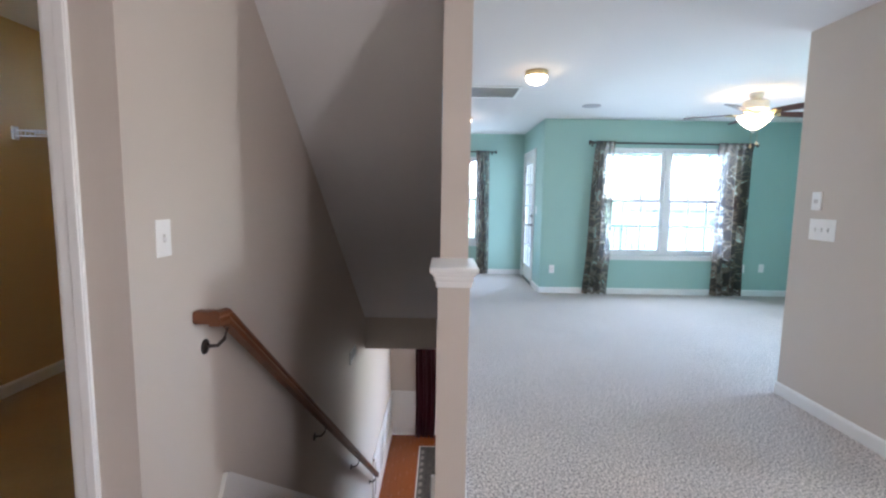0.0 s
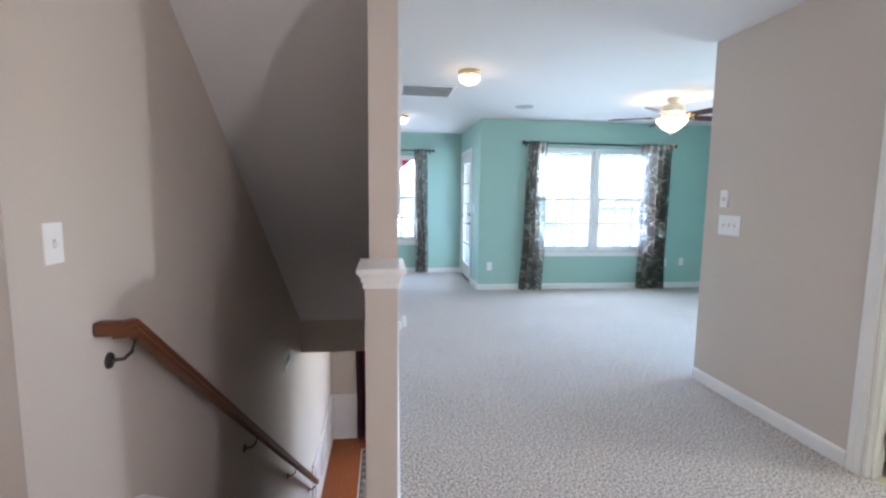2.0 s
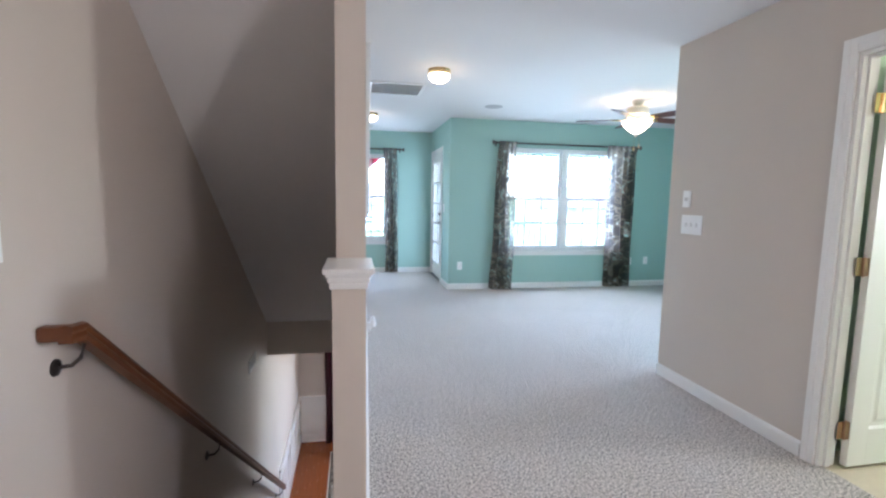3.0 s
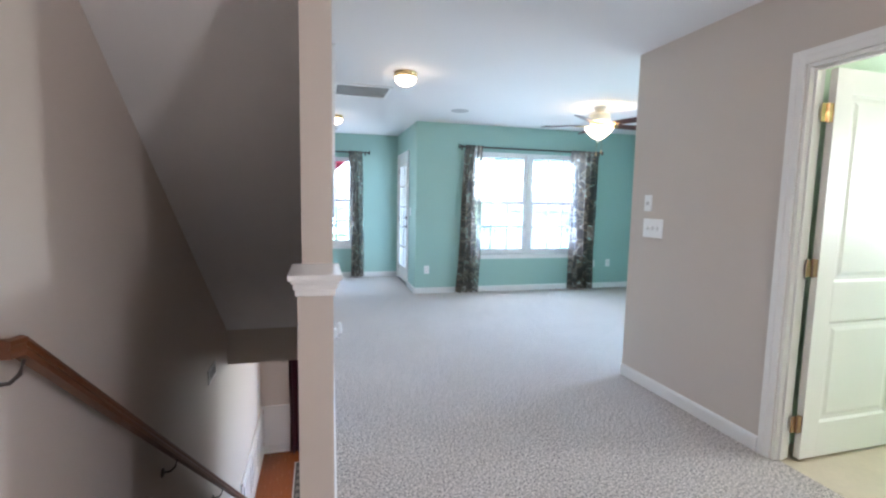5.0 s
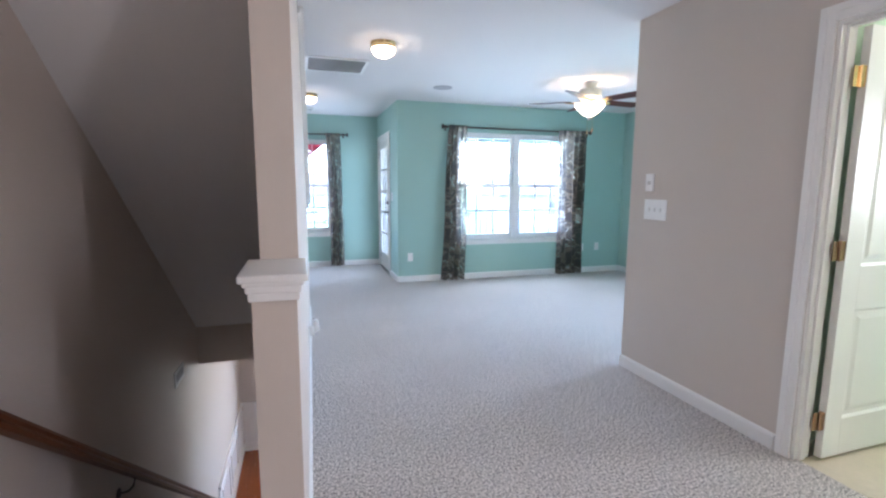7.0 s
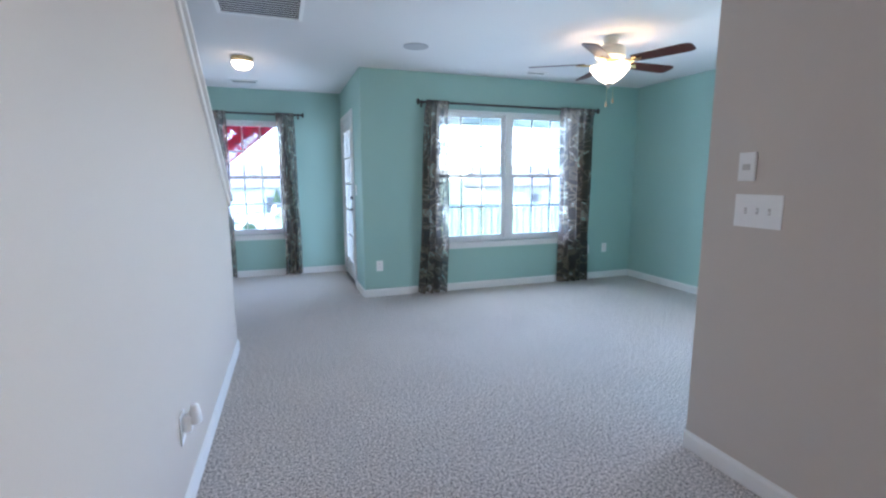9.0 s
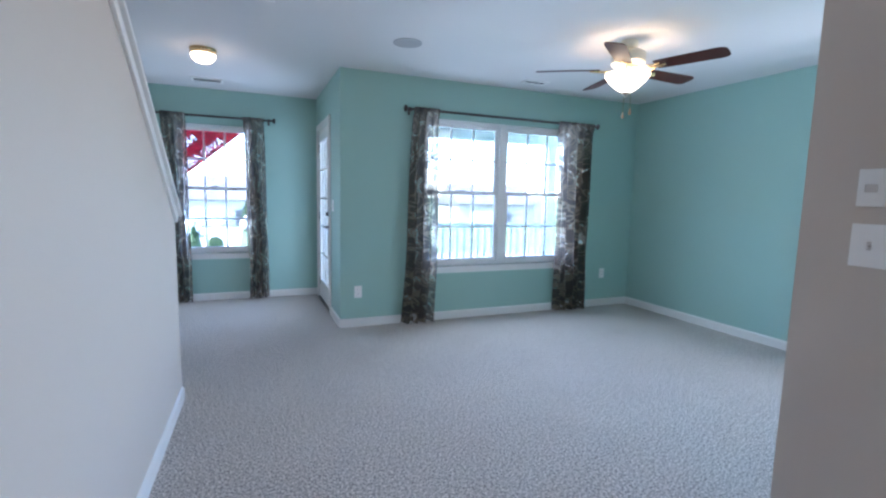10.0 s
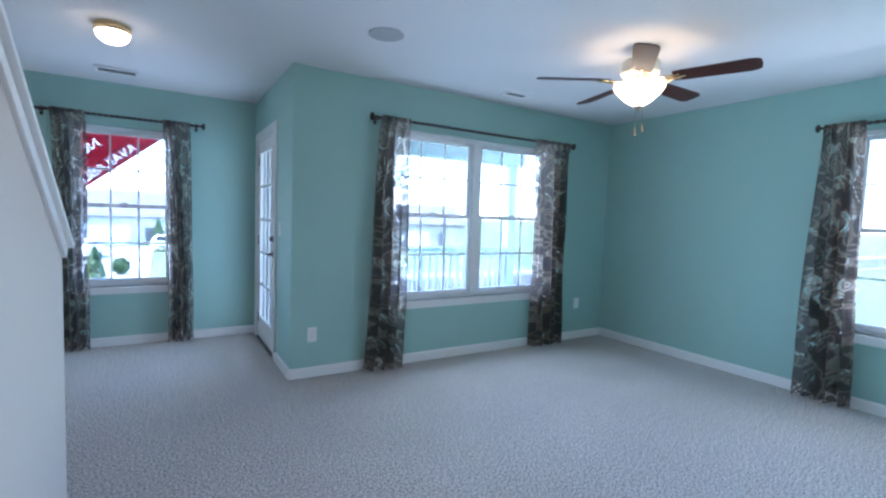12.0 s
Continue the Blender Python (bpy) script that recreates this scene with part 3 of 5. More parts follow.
# ---- curtains ----
def curtain(x0t, x1t, x0b, x1b, z_top, folds, seed, cloth):
    """Gathered cloth from a rod pocket to the floor; local x along the rod, rod at y=0."""
    rng = random.Random(seed)
    ph = [rng.uniform(0, 6.28) for _ in range(4)]
    nu, nv = folds * 12, 44
    bm = bmesh.new()
    uvl = bm.loops.layers.uv.new("UVMap")
    grid, uvs = [], {}
    for j in range(nv + 1):
        v = j / nv
        z = z_top * (1 - v) + 0.012 * v
        row = []
        for i in range(nu + 1):
            u = i / nu
            a = x0t + (x0b - x0t) * v ** 0.8
            b = x1t + (x1b - x1t) * v ** 0.8
            wob = 0.012 * math.sin(3 * v + ph[0] + 2 * u) + 0.006 * math.sin(9 * v + ph[1])
            x = a + (b - a) * (u + 0.02 * math.sin(2 * math.pi * folds * u * 0.5 + ph[2])) + wob * v
            amp = 0.014 + 0.042 * min(1, v * 2.5)
            y = amp * math.sin(2 * math.pi * folds * u + ph[3] + 0.7 * math.sin(4 * v + ph[1])) + 0.01 * math.sin(2 * math.pi * folds * 0.37 * u + 3 * v)
            if v < 0.03:
                y = y * 0.35 + 0.014
            row.append(bm.verts.new((x, y, z)))
            uvs[row[-1]] = (u * cloth, z)
        grid.append(row)
    for j in range(nv):
        for i in range(nu):
            f = bm.faces.new((grid[j][i], grid[j][i + 1], grid[j + 1][i + 1], grid[j + 1][i]))
            for lp in f.loops:
                lp[uvl].uv = uvs[lp.vert]
    return bm


def rod(name, half, label, group):
    """Twisted iron rod with round finials and two brackets; local x along it, wall at y=-0.085."""
    ob = thing(name, label, "curtain rod", group)
    bm = bmesh.new()
    n = int(half * 2 / 0.007)
    for s in (0, math.pi):
        sweep(bm, [(-half + 2 * half * i / n, 0.0068 * math.cos(i * 0.007 * 2 * math.pi / 0.085 + s), 0.0068 * math.sin(i * 0.007 * 2 * math.pi / 0.085 + s)) for i in range(n + 1)], 0.0078, 6)
    part("bar", bm, IRON, ob)
    for s in (-1, 1):
        bm = bmesh.new()
        lathe(bm, [(0, -0.006), (0.012, -0.004), (0.012, 0.01), (0.02, 0.014), (0.03, 0.022), (0.033, 0.03), (0.028, 0.038), (0.014, 0.043), (0, 0.044)], 16,
              Matrix.Translation((s * half, 0, 0)) @ Matrix.Rotation(s * math.pi / 2, 4, "Y"))
        part("finial", bm, IRON, ob, smooth=True)
        bm = boxes([(s * (half - 0.03) - 0.007, s * (half - 0.03) + 0.007, -0.083, 0.012, -0.02, -0.012), (s * (half - 0.03) - 0.012, s * (half - 0.03) + 0.012, -0.084, -0.078, -0.045, 0.03)], 0.002)
        part("bracket", bm, IRON, ob)
    return ob


def dress(origin, right, out, half, panels, label, group):
    on_wall(rod("curtain_rod", half, label, group), origin, right, out)
    for k, (a, b, c, d, folds, cloth, lab) in enumerate(panels):
        ob = mesh("curtain", curtain(a, b, c, d, origin[2] + 0.022, folds, round(origin[0] * 100) + k, cloth), FABRIC, True)
        tagged(ob, lab, "curtain", "printed curtains")
        on_wall(ob, (origin[0], origin[1], 0), right, out)


CUR = "sheer charcoal and cream scroll-print curtain"
dress((3.80, YB - 0.085, 2.115), (1, 0, 0), (0, -1, 0), 1.12,
      [(-1.06, -0.80, -1.165, -0.80, 4, 0.6, CUR + " beside the twin window"), (0.606, 1.11, 0.668, 1.075, 5, 0.7, CUR + " half over the glass")], "dark twisted iron curtain rod over the twin window", "curtain rods")
dress((0.90, YF - 0.085, 2.125), (1, 0, 0), (0, -1, 0), 0.62,
      [(-0.523, -0.276, -0.492, -0.265, 4, 0.55, CUR + " over the window edge"), (0.308, 0.535, 0.351, 0.576, 4, 0.55, CUR + " beside the alcove window")], "dark twisted iron curtain rod in the alcove", "curtain rods")
dress((XE - 0.085, 5.715, 2.10), (0, 1, 0), (-1, 0, 0), 0.64,
      [(0.371, 0.63, 0.33, 0.685, 5, 0.65, CUR + " over the side window edge"), (-0.60, -0.34, -0.62, -0.30, 4, 0.6, CUR + " at the side window")], "dark twisted iron curtain rod of the side window", "curtain rods")


# ---- doors ----
def knob_profile():
    return [(0, 0), (0.031, 0), (0.031, 0.006), (0.014, 0.012), (0.012, 0.034), (0.022, 0.042), (0.028, 0.054), (0.024, 0.066), (0, 0.071)]


def hinge(parent, x, y, z, material, lab):
    bm = boxes([(x - 0.03, x - 0.003, y - 0.002, y + 0.002, z - 0.045, z + 0.045), (x + 0.003, x + 0.03, y - 0.002, y + 0.002, z - 0.045, z + 0.045)], 0.0008)
    lathe(bm, [(0, -0.047), (0.006, -0.047), (0.006, 0.047), (0, 0.047)], 10, Matrix.Translation((x, y - 0.003, z)))
    part("hinge", bm, material, parent, lab)


# glazed door of the alcove: local x along the wall, +y into the room
gd = thing("door_1", "white glazed balcony door, closed, with a dark lever", "door", kind="structure")
gw, gt = (D1[1] - D1[0]) / 2, D1[3]
casing(gd, None, gw, gt)
part("door_frame", boxes([(-gw, -gw + 0.02, -0.15, -0.001, 0, gt), (gw - 0.02, gw, -0.15, -0.001, 0, gt), (-gw + 0.02, gw - 0.02, -0.15, -0.001, gt - 0.02, gt)], 0.002), TRIM, gd)
lw = gw - 0.023
gx, gz0, gz1 = lw - 0.115, 0.25, 1.89
leaf = part("leaf", boxes([(-lw, -gx, -0.05, -0.006, 0.022, gt - 0.023), (gx, lw, -0.05, -0.006, 0.022, gt - 0.023), (-gx, gx, -0.05, -0.006, 0.022, gz0), (-gx, gx, -0.05, -0.006, gz1, gt - 0.023)], 0.0015), DOORW, gd)
part("glazing_bead", boxes([(-gx - 0.02, gx + 0.02, -0.006, 0.004, gz0 - 0.02, gz0), (-gx - 0.02, gx + 0.02, -0.006, 0.004, gz1, gz1 + 0.02), (-gx - 0.02, -gx, -0.006, 0.004, gz0, gz1), (gx, gx + 0.02, -0.006, 0.004, gz0, gz1)], 0.003), DOORW, leaf)
g = part("pane", boxes([(-gx, gx, -0.031, -0.025, gz0, gz1)]), GLASS, leaf)
g.visible_shadow = False
for i in range(1, 5):
    z = gz0 + (gz1 - gz0) * i / 5
    part("muntin", boxes([(-gx, gx, -0.022, -0.004, z - 0.011, z + 0.011)], 0.003), DOORW, leaf)
for i in (1, 2):
    x = -gx + 2 * gx * i / 3
    part("muntin", boxes([(x - 0.011, x + 0.011, -0.0225, -0.0045, gz0, gz1)], 0.003), DOORW, leaf)
for z in (0.22, 1.02, 1.82):
    hinge(gd, lw + 0.003, -0.004, z, IRON, "dark bronze hinge")
hx = -lw + 0.06
bm = bmesh.new()
lathe(bm, [(0, 0), (0.032, 0), (0.032, 0.007), (0.013, 0.012), (0.011, 0.045), (0, 0.045)], 20, Matrix.Translation((hx, -0.006, 0.93)) @ Matrix.Rotation(-math.pi / 2, 4, "X"))
box(bm, hx - 0.012, hx + 0.095, 0.03, 0.045, 0.922, 0.94, 0.005)
part("lever_handle", bm, IRON, gd, "dark bronze lever handle", True)
bm = bmesh.new()
lathe(bm, [(0, 0), (0.03, 0), (0.03, 0.008), (0.02, 0.016), (0, 0.016)], 20, Matrix.Translation((hx, -0.006, 1.07)) @ Matrix.Rotation(-math.pi / 2, 4, "X"))
box(bm, hx - 0.006, hx + 0.006, 0.008, 0.03, 1.052, 1.088, 0.002)
part("deadbolt", bm, IRON, gd, "dark bronze deadbolt turn", True)
part("threshold", boxes([(-gw, gw, -0.16, 0.012, 0.0, 0.02)], 0.004), IRON, gd, "dark metal threshold")
on_wall(gd, (XC, (D1[0] + D1[1]) / 2, 0), (0, 1, 0), (-1, 0, 0))


def panel_door(parent, w, h, t):
    """Two-panel moulded door leaf; local x from the hinge edge, y thickness."""
    st, z0, z1, z2, z3 = 0.115, 0.19, 0.735, 0.945, h - 0.12
    bm = boxes([(0, st, 0, t, 0, h), (w - st, w, 0, t, 0, h), (st, w - st, 0, t, 0, z0), (st, w - st, 0, t, z1, z2), (st, w - st, 0, t, z3, h)], 0.0015)
    lf = part("leaf", bm, DOORW, parent)
    for a, b in ((z0, z1), (z2, z3)):
        bm = bmesh.new()
        for face, s in ((0, 1), (t, -1)):
            loops = []
            for inset, dep in ((0, 0), (0.012, 0.009), (0.03, 0.009), (0.05, 0.003)):
                y = face + s * dep
                loops.append([bm.verts.new(p) for p in ((st + inset, y, a + inset), (w - st - inset, y, a + inset), (w - st - inset, y, b - inset), (st + inset, y, b - inset))])
            for p, q in zip(loops, loops[1:]):
                for k in range(4):
                    bm.faces.new((p[k], p[(k + 1) % 4], q[(k + 1) % 4], q[k]))
            bm.faces.new(loops[-1])
        part("panel", bm, DOORW, lf)
    return lf


# bathroom doorway and its door, standing open into the bathroom
fr2 = thing("door_2", "white painted door frame of the bathroom", "door frame", kind="structure")
dw = (D2[1] - D2[0]) / 2
casing(fr2, None, dw, D2[3])
part("door_frame", boxes([(-dw, -dw + 0.018, -0.1, -0.001, 0, D2[3]), (dw - 0.018, dw, -0.1, -0.001, 0, D2[3]), (-dw + 0.018, dw - 0.018, -0.1, -0.001, D2[3] - 0.018, D2[3])], 0.002), TRIM, fr2)
part("door_stop", boxes([(-dw + 0.018, -dw + 0.03, -0.062, -0.03, 0, D2[3] - 0.018), (dw - 0.03, dw - 0.018, -0.062, -0.03, 0, D2[3] - 0.018), (-dw + 0.03, dw - 0.03, -0.062, -0.03, D2[3] - 0.03, D2[3] - 0.018)], 0.003), TRIM, fr2)
part("inner_casing", boxes([(dw + 0.002, dw + 0.06, -0.121, -0.1045, 0, D2[3] + 0.06), (-dw - 0.06, -dw - 0.002, -0.121, -0.1045, 0, D2[3] + 0.06)], 0.003), TRIM, fr2)
on_wall(fr2, (XR, (D2[0] + D2[1]) / 2, 0), (0, 1, 0), (-1, 0, 0))
bd = thing("panel_door", "white two-panel bathroom door, standing open", "door", at=(XR + 0.122, D2[1] - 0.062, 0.012), rz=1.0)
panel_door(bd, 0.735, 2.005, 0.035)
for z in (0.19, 1.02, 1.79):
    bm = boxes([(-0.06, -0.02, 0.016, 0.02, z - 0.045, z + 0.045), (-0.022, 0.0, 0.006, 0.02, z - 0.045, z + 0.045), (-0.002, 0.001, 0.004, 0.033, z - 0.045, z + 0.045)], 0.001)
    lathe(bm, [(0, -0.05), (0.006, -0.047), (0.006, 0.047), (0, 0.05)], 10, Matrix.Translation((-0.022, 0.012, z)))
    part("hinge", bm, BRASS if z > 1.5 else HINGE, bd, "brass butt hinge")
for y, s in ((0.0, 1), (0.035, -1)):
    bm = bmesh.new()
    lathe(bm, knob_profile(), 20, Matrix.Translation((0.675, y, 0.95)) @ Matrix.Rotation(s * math.pi / 2, 4, "X"))
    part("knob", bm, HINGE, bd, "bronze door knob", True)

# closet doorway
fr3 = thing("door_3", "white painted door frame of the closet", "door frame", kind="structure")
dw3 = (D3[1] - D3[0]) / 2
casing(fr3, None, dw3, D3[3], w=0.065)
part("door_frame", boxes([(-dw3, -dw3 + 0.018, -T, -0.001, 0, D3[3]), (dw3 - 0.018, dw3, -T, -0.001, 0, D3[3]), (-dw3 + 0.018, dw3 - 0.018, -T, -0.001, D3[3] - 0.018, D3[3])], 0.002), TRIM, fr3)
on_wall(fr3, ((D3[0] + D3[1]) / 2, YC, 0), (-1, 0, 0), (0, -1, 0))
# wire shelf
shelf = thing("wire_shelf", "white coated wire closet shelf with a lipped front", "shelf")
for y, z in ((5.29, 1.73), (5.13, 1.73), (4.98, 1.73), (4.975, 1.695)):
    bm = bmesh.new()
    sweep(bm, [(-2.17, y, z), (XL - T - 0.01, y, z)], 0.004, 6)
    part("rail_wire", bm, WIRE, shelf)
for i in range(60):
    x = -2.16 + i * 0.03
    bm = bmesh.new()
    sweep(bm, [(x, 5.29, 1.734), (x, 4.975, 1.734), (x, 4.972, 1.695)], 0.002, 5)
    part("cross_wire", bm, WIRE, shelf)
part("end_bracket", boxes([(-2.179, -2.165, 4.955, 5.0, 1.67, 1.755)], 0.003), WIRE, shelf)


# ---- ceiling fan ----
fan = thing("ceiling_fan", "brass ceiling fan with five dark blades and a lit bowl", "ceiling fan", at=(3.83, 6.735, 0))
bm = bmesh.new()
lathe(bm, [(0, H), (0.058, H), (0.062, H - 0.014), (0.056, H - 0.04), (0.044, H - 0.056), (0.026, H - 0.062), (0, H - 0.062)], 32)
part("canopy", bm, CREAMY, fan, smooth=True)
bm = bmesh.new()
lathe(bm, [(0, H - 0.058), (0.035, H - 0.066), (0.10, H - 0.076), (0.118, H - 0.092), (0.12, H - 0.155), (0.108, H - 0.17), (0.07, H - 0.18), (0, H - 0.182)], 40)
part("motor_housing", bm, CREAMY, fan, smooth=True)
bm = bmesh.new()
lathe(bm, [(0, H - 0.181), (0.075, H - 0.183), (0.08, H - 0.2), (0.055, H - 0.212), (0.05, H - 0.225), (0.066, H - 0.232), (0.068, H - 0.238), (0, H - 0.24)], 40)
part("light_fitter", bm, BRASS, fan, smooth=True)
RIM = H - 0.236
bm = bmesh.new()
lathe(bm, [(0.152, RIM + 0.006), (0.158, RIM), (0.154, RIM - 0.014), (0.126, RIM - 0.052), (0.085, RIM - 0.092), (0.05, RIM - 0.115), (0.03, RIM - 0.126), (0.0, RIM - 0.13)], 40)
part("bowl", bm, BOWL, fan, "lit frosted glass bowl", True)
for k in range(3):
    a = radians(40 + 120 * k)
    bm = bmesh.new()
    lathe(bm, [(0, 0.03), (0.012, 0.028), (0.013, 0.018), (0.024, 0.0), (0.026, -0.012), (0.018, -0.028), (0, -0.034)], 14, Matrix.Translation((0.08 * math.cos(a), 0.08 * math.sin(a), RIM - 0.045)))
    part("bulb", bm, BULB, fan, "lit frosted lamp bulb", True)
bm = bmesh.new()
lathe(bm, [(0, RIM - 0.128), (0.03, RIM - 0.128), (0.028, RIM - 0.14), (0.014, RIM - 0.147), (0.010, RIM - 0.16), (0, RIM - 0.166)], 20)
part("finial", bm, NICKEL, fan, smooth=True)
for dx, dy, ln, lab in ((0.03, -0.012, 0.09, ""), (-0.02, 0.0, 0.12, "")):
    bm = bmesh.new()
    sweep(bm, [(dx, dy, RIM - 0.135), (dx * 1.1, dy, RIM - 0.15 - ln)], 0.0018, 6)
    ch = part("pull_chain", bm, BRASS, fan)
    bm = bmesh.new()
    z = RIM - 0.15 - ln
    lathe(bm, [(0, z + 0.004), (0.004, z), (0.006, z - 0.012), (0.011, z - 0.036), (0.008, z - 0.044), (0, z - 0.045)], 12, Matrix.Translation((dx * 1.1, dy, 0)))
    part("chain_fob", bm, FOB, ch, "wooden pull fob", True)
BZ = H - 0.200
for k in range(5):
    a = radians(219 + 72 * k)
    m = Matrix.Rotation(a, 4, "Z") @ Matrix.Translation((0, 0, BZ)) @ Matrix.Rotation(radians(-12), 4, "X")
    out = [(0.20, -0.055), (0.24, -0.06), (0.60, -0.069), (0.635, -0.062), (0.655, -0.045), (0.66, 0.0), (0.655, 0.045), (0.635, 0.062), (0.60, 0.069), (0.24, 0.06), (0.20, 0.055)]
    bm = bmesh.new()
    prism(bm, out, m @ Matrix.Translation((0, 0, -0.003)), 0.006)
    bl = part("blade", bm, BLADE, fan)
    bm = bmesh.new()
    for s in (-1, 1):
        sweep(bm, [m @ Vector(p) for p in ((0.09, s * 0.008, -0.012), (0.13, s * 0.034, -0.016), (0.17, s * 0.036, -0.013), (0.20, s * 0.016, -0.008), (0.24, s * 0.03, -0.006))], 0.006, 8)
    sweep(bm, [m @ Vector(p) for p in ((0.09, 0, -0.012), (0.19, 0, -0.014), (0.27, 0, -0.006))], 0.007, 8)
    part("blade_iron", bm, BRASS, bl, "scrolled brass blade iron", True)


def dome_light(x, y, label, shade=DOME):
    ob = thing("ceiling_light", label, "ceiling light", "dome ceiling lights", at=(x, y, 0))
    bm = bmesh.new()
    lathe(bm, [(0, H), (0.099, H), (0.102, H - 0.006), (0.1, H - 0.018), (0.097, H - 0.022), (0.099, H - 0.04), (0.093, H - 0.046), (0, H - 0.046)], 36)
    part("base", bm, BRASS, ob, "polished brass base", True)
    bm = bmesh.new()
    lathe(bm, [(0.09, H - 0.045), (0.091, H - 0.056), (0.083, H - 0.079), (0.063, H - 0.098), (0.036, H - 0.109), (0, H - 0.113)], 36)
    part("shade", bm, shade, ob, "lit white glass dome", True)
    return ob


dome_light(1.45, 6.05, "lit white dome light with a brass rim")
dome_light(0.935, 8.40, "lit white dome light with a brass rim, in the alcove")
# unseen fill lamp added behind the walker to light hall and stair slope
pend = thing("added_fill_pendant", "unseen fill lamp shaped as a glass pendant, added to light the hall", "pendant light", at=(2.3, 1.54, 0))
bm = bmesh.new()
lathe(bm, [(0, H), (0.06, H), (0.058, H - 0.02), (0.012, H - 0.03), (0.007, H - 0.035), (0.007, 2.02), (0.05, 2.01), (0.055, 1.985), (0, 1.98)], 28)
part("stem", bm, BRASS, pend, smooth=True)
bm = bmesh.new()
lathe(bm, [(0.052, 1.986), (0.085, 1.96), (0.098, 1.925), (0.09, 1.885), (0.06, 1.855), (0, 1.845)], 32)
part("shade", bm, FILL_HALL, pend, "lit white glass shade", True)
dome_light(-1.3, 4.0, "dim warm dome light in the closet", DOME_CLOSET)
dome_light(4.3, 2.7, "lit white dome light in the bathroom", DOME_BATH)


def vent(x0, x1, y0, y1, n, label, along="x", dark=DARKP):
    ob = thing("ceiling_vent", label, "air vent", at=((x0 + x1) / 2, (y0 + y1) / 2, H))
    a, b = (x1 - x0) / 2, (y1 - y0) / 2
    f = 0.028 if b > 0.15 else 0.022
    # dark sheet stands in for the shaded duct behind the slats
    part("duct_shade", boxes([(-a + 0.004, a - 0.004, -b + 0.004, b - 0.004, -0.004, -0.001)]), dark, ob)
    part("frame", boxes([(-a, a, -b, -b + f, -0.012, -0.0005), (-a, a, b - f, b, -0.012, -0.0005), (-a, -a + f, -b + f, b - f, -0.012, -0.0005), (a - f, a, -b + f, b - f, -0.012, -0.0005)], 0.003), PLASTIC, ob)
    for i in range(n):
        y = -b + f + (2 * b - 2 * f) * (i + 0.5) / n
        bm = bmesh.new()
        w = (2 * b - 2 * f) / n * (0.24 if b > 0.15 else 0.10)
        prism(bm, [(-w / 2, -0.001), (w / 2, -0.001), (w / 2, 0.001), (-w / 2, 0.001)], Matrix.Translation((-a + f, y, -0.010)) @ Matrix(((0, 0, 1, 0), (1, 0, 0, 0), (0, 1, 0, 0), (0, 0, 0, 1))) @ Matrix.Rotation(radians(1), 4, "Z"), 2 * (a - f))
        part("slat", bm, PLASTIC, ob)
    return ob


vent(0.865, 1.425, 6.60, 7.12, 11, "large white louvred return-air grille in the ceiling")
vent(0.73, 1.03, 9.48, 9.64, 3, "small white ceiling air register")
vent(3.78, 4.04, 8.0, 8.13, 3, "small white ceiling air register")
spk = thing("ceiling_speaker", "round flat grey speaker grille set into the ceiling", "speaker", at=(2.39, 7.50, H))
bm = bmesh.new()
lathe(bm, [(0.088, -0.001), (0.11, -0.001), (0.11, -0.005), (0.10, -0.008), (0.088, -0.006)], 40)
part("rim", bm, GRILLE, spk, smooth=True)
bm = bmesh.new()
lathe(bm, [(0.0885, -0.002), (0.088, -0.006), (0, -0.008)], 40)
part("grille", bm, GRILLE, spk, smooth=True)


# ---- plates and outlets ----
def plate(name, w, h, kind, label, category):
    """Wall plate; local x along the wall, y out."""
    ob = thing(name, label, category)
    part("plate", boxes([(-w / 2, w / 2, 0.0005, 0.006, -h / 2, h / 2)], 0.0025), PLASTIC, ob)
    if kind == "outlet":
        for z in (-0.02, 0.02):
            s = part("socket", boxes([(-0.017, 0.017, 0.005, 0.008, z - 0.014, z + 0.014)], 0.002), PLASTIC, ob)
            for dx in (-0.006, 0.006):
                part("slot", boxes([(dx - 0.001, dx + 0.001, 0.0078, 0.0085, z - 0.003, z + 0.006)]), DARKP, s)
    elif isinstance(kind, int):
        for i in range(kind):
            x = (i - (kind - 1) / 2) * 0.05
            bm = boxes([(x - 0.006, x + 0.006, 0.005, 0.0068, -0.013, 0.013)], 0.0005)
            # the recess is a flat grey block, its shade painted
            part("toggle_slot", bm, SLOTW, ob)
            bm = boxes([(x - 0.0045, x + 0.0045, 0.006, 0.018, (-0.008 if i != 1 else -0.002), (0.002 if i != 1 else 0.008))], 0.001)
            part("toggle", bm, PLASTIC, ob)
    for z in ((-0.03, 0.03) if isinstance(kind, int) else (0,)):
        bm = bmesh.new()
        lathe(bm, [(0, 0.006), (0.003, 0.006), (0.003, 0.0072), (0, 0.0075)], 10, Matrix.Rotation(-math.pi / 2, 4, "X") @ Matrix.Translation((0, -z, 0)))
        part("screw", bm, PLASTIC, ob)
    return ob


on_wall(plate("outlet", 0.075, 0.118, "outlet", "white duplex wall outlet on the teal wall", "outlet"), (2.215, YB, 0.345), (-1, 0, 0), (0, -1, 0))
on_wall(plate("outlet", 0.075, 0.118, "outlet", "white duplex wall outlet near the room corner", "outlet"), (5.205, YB, 0.40), (-1, 0, 0), (0, -1, 0))
on_wall(plate("cable_plate", 0.072, 0.118, "blank", "white blank cable plate beside the curtain", "wall plate"), (4.93, YB, 0.39), (-1, 0, 0), (0, -1, 0))
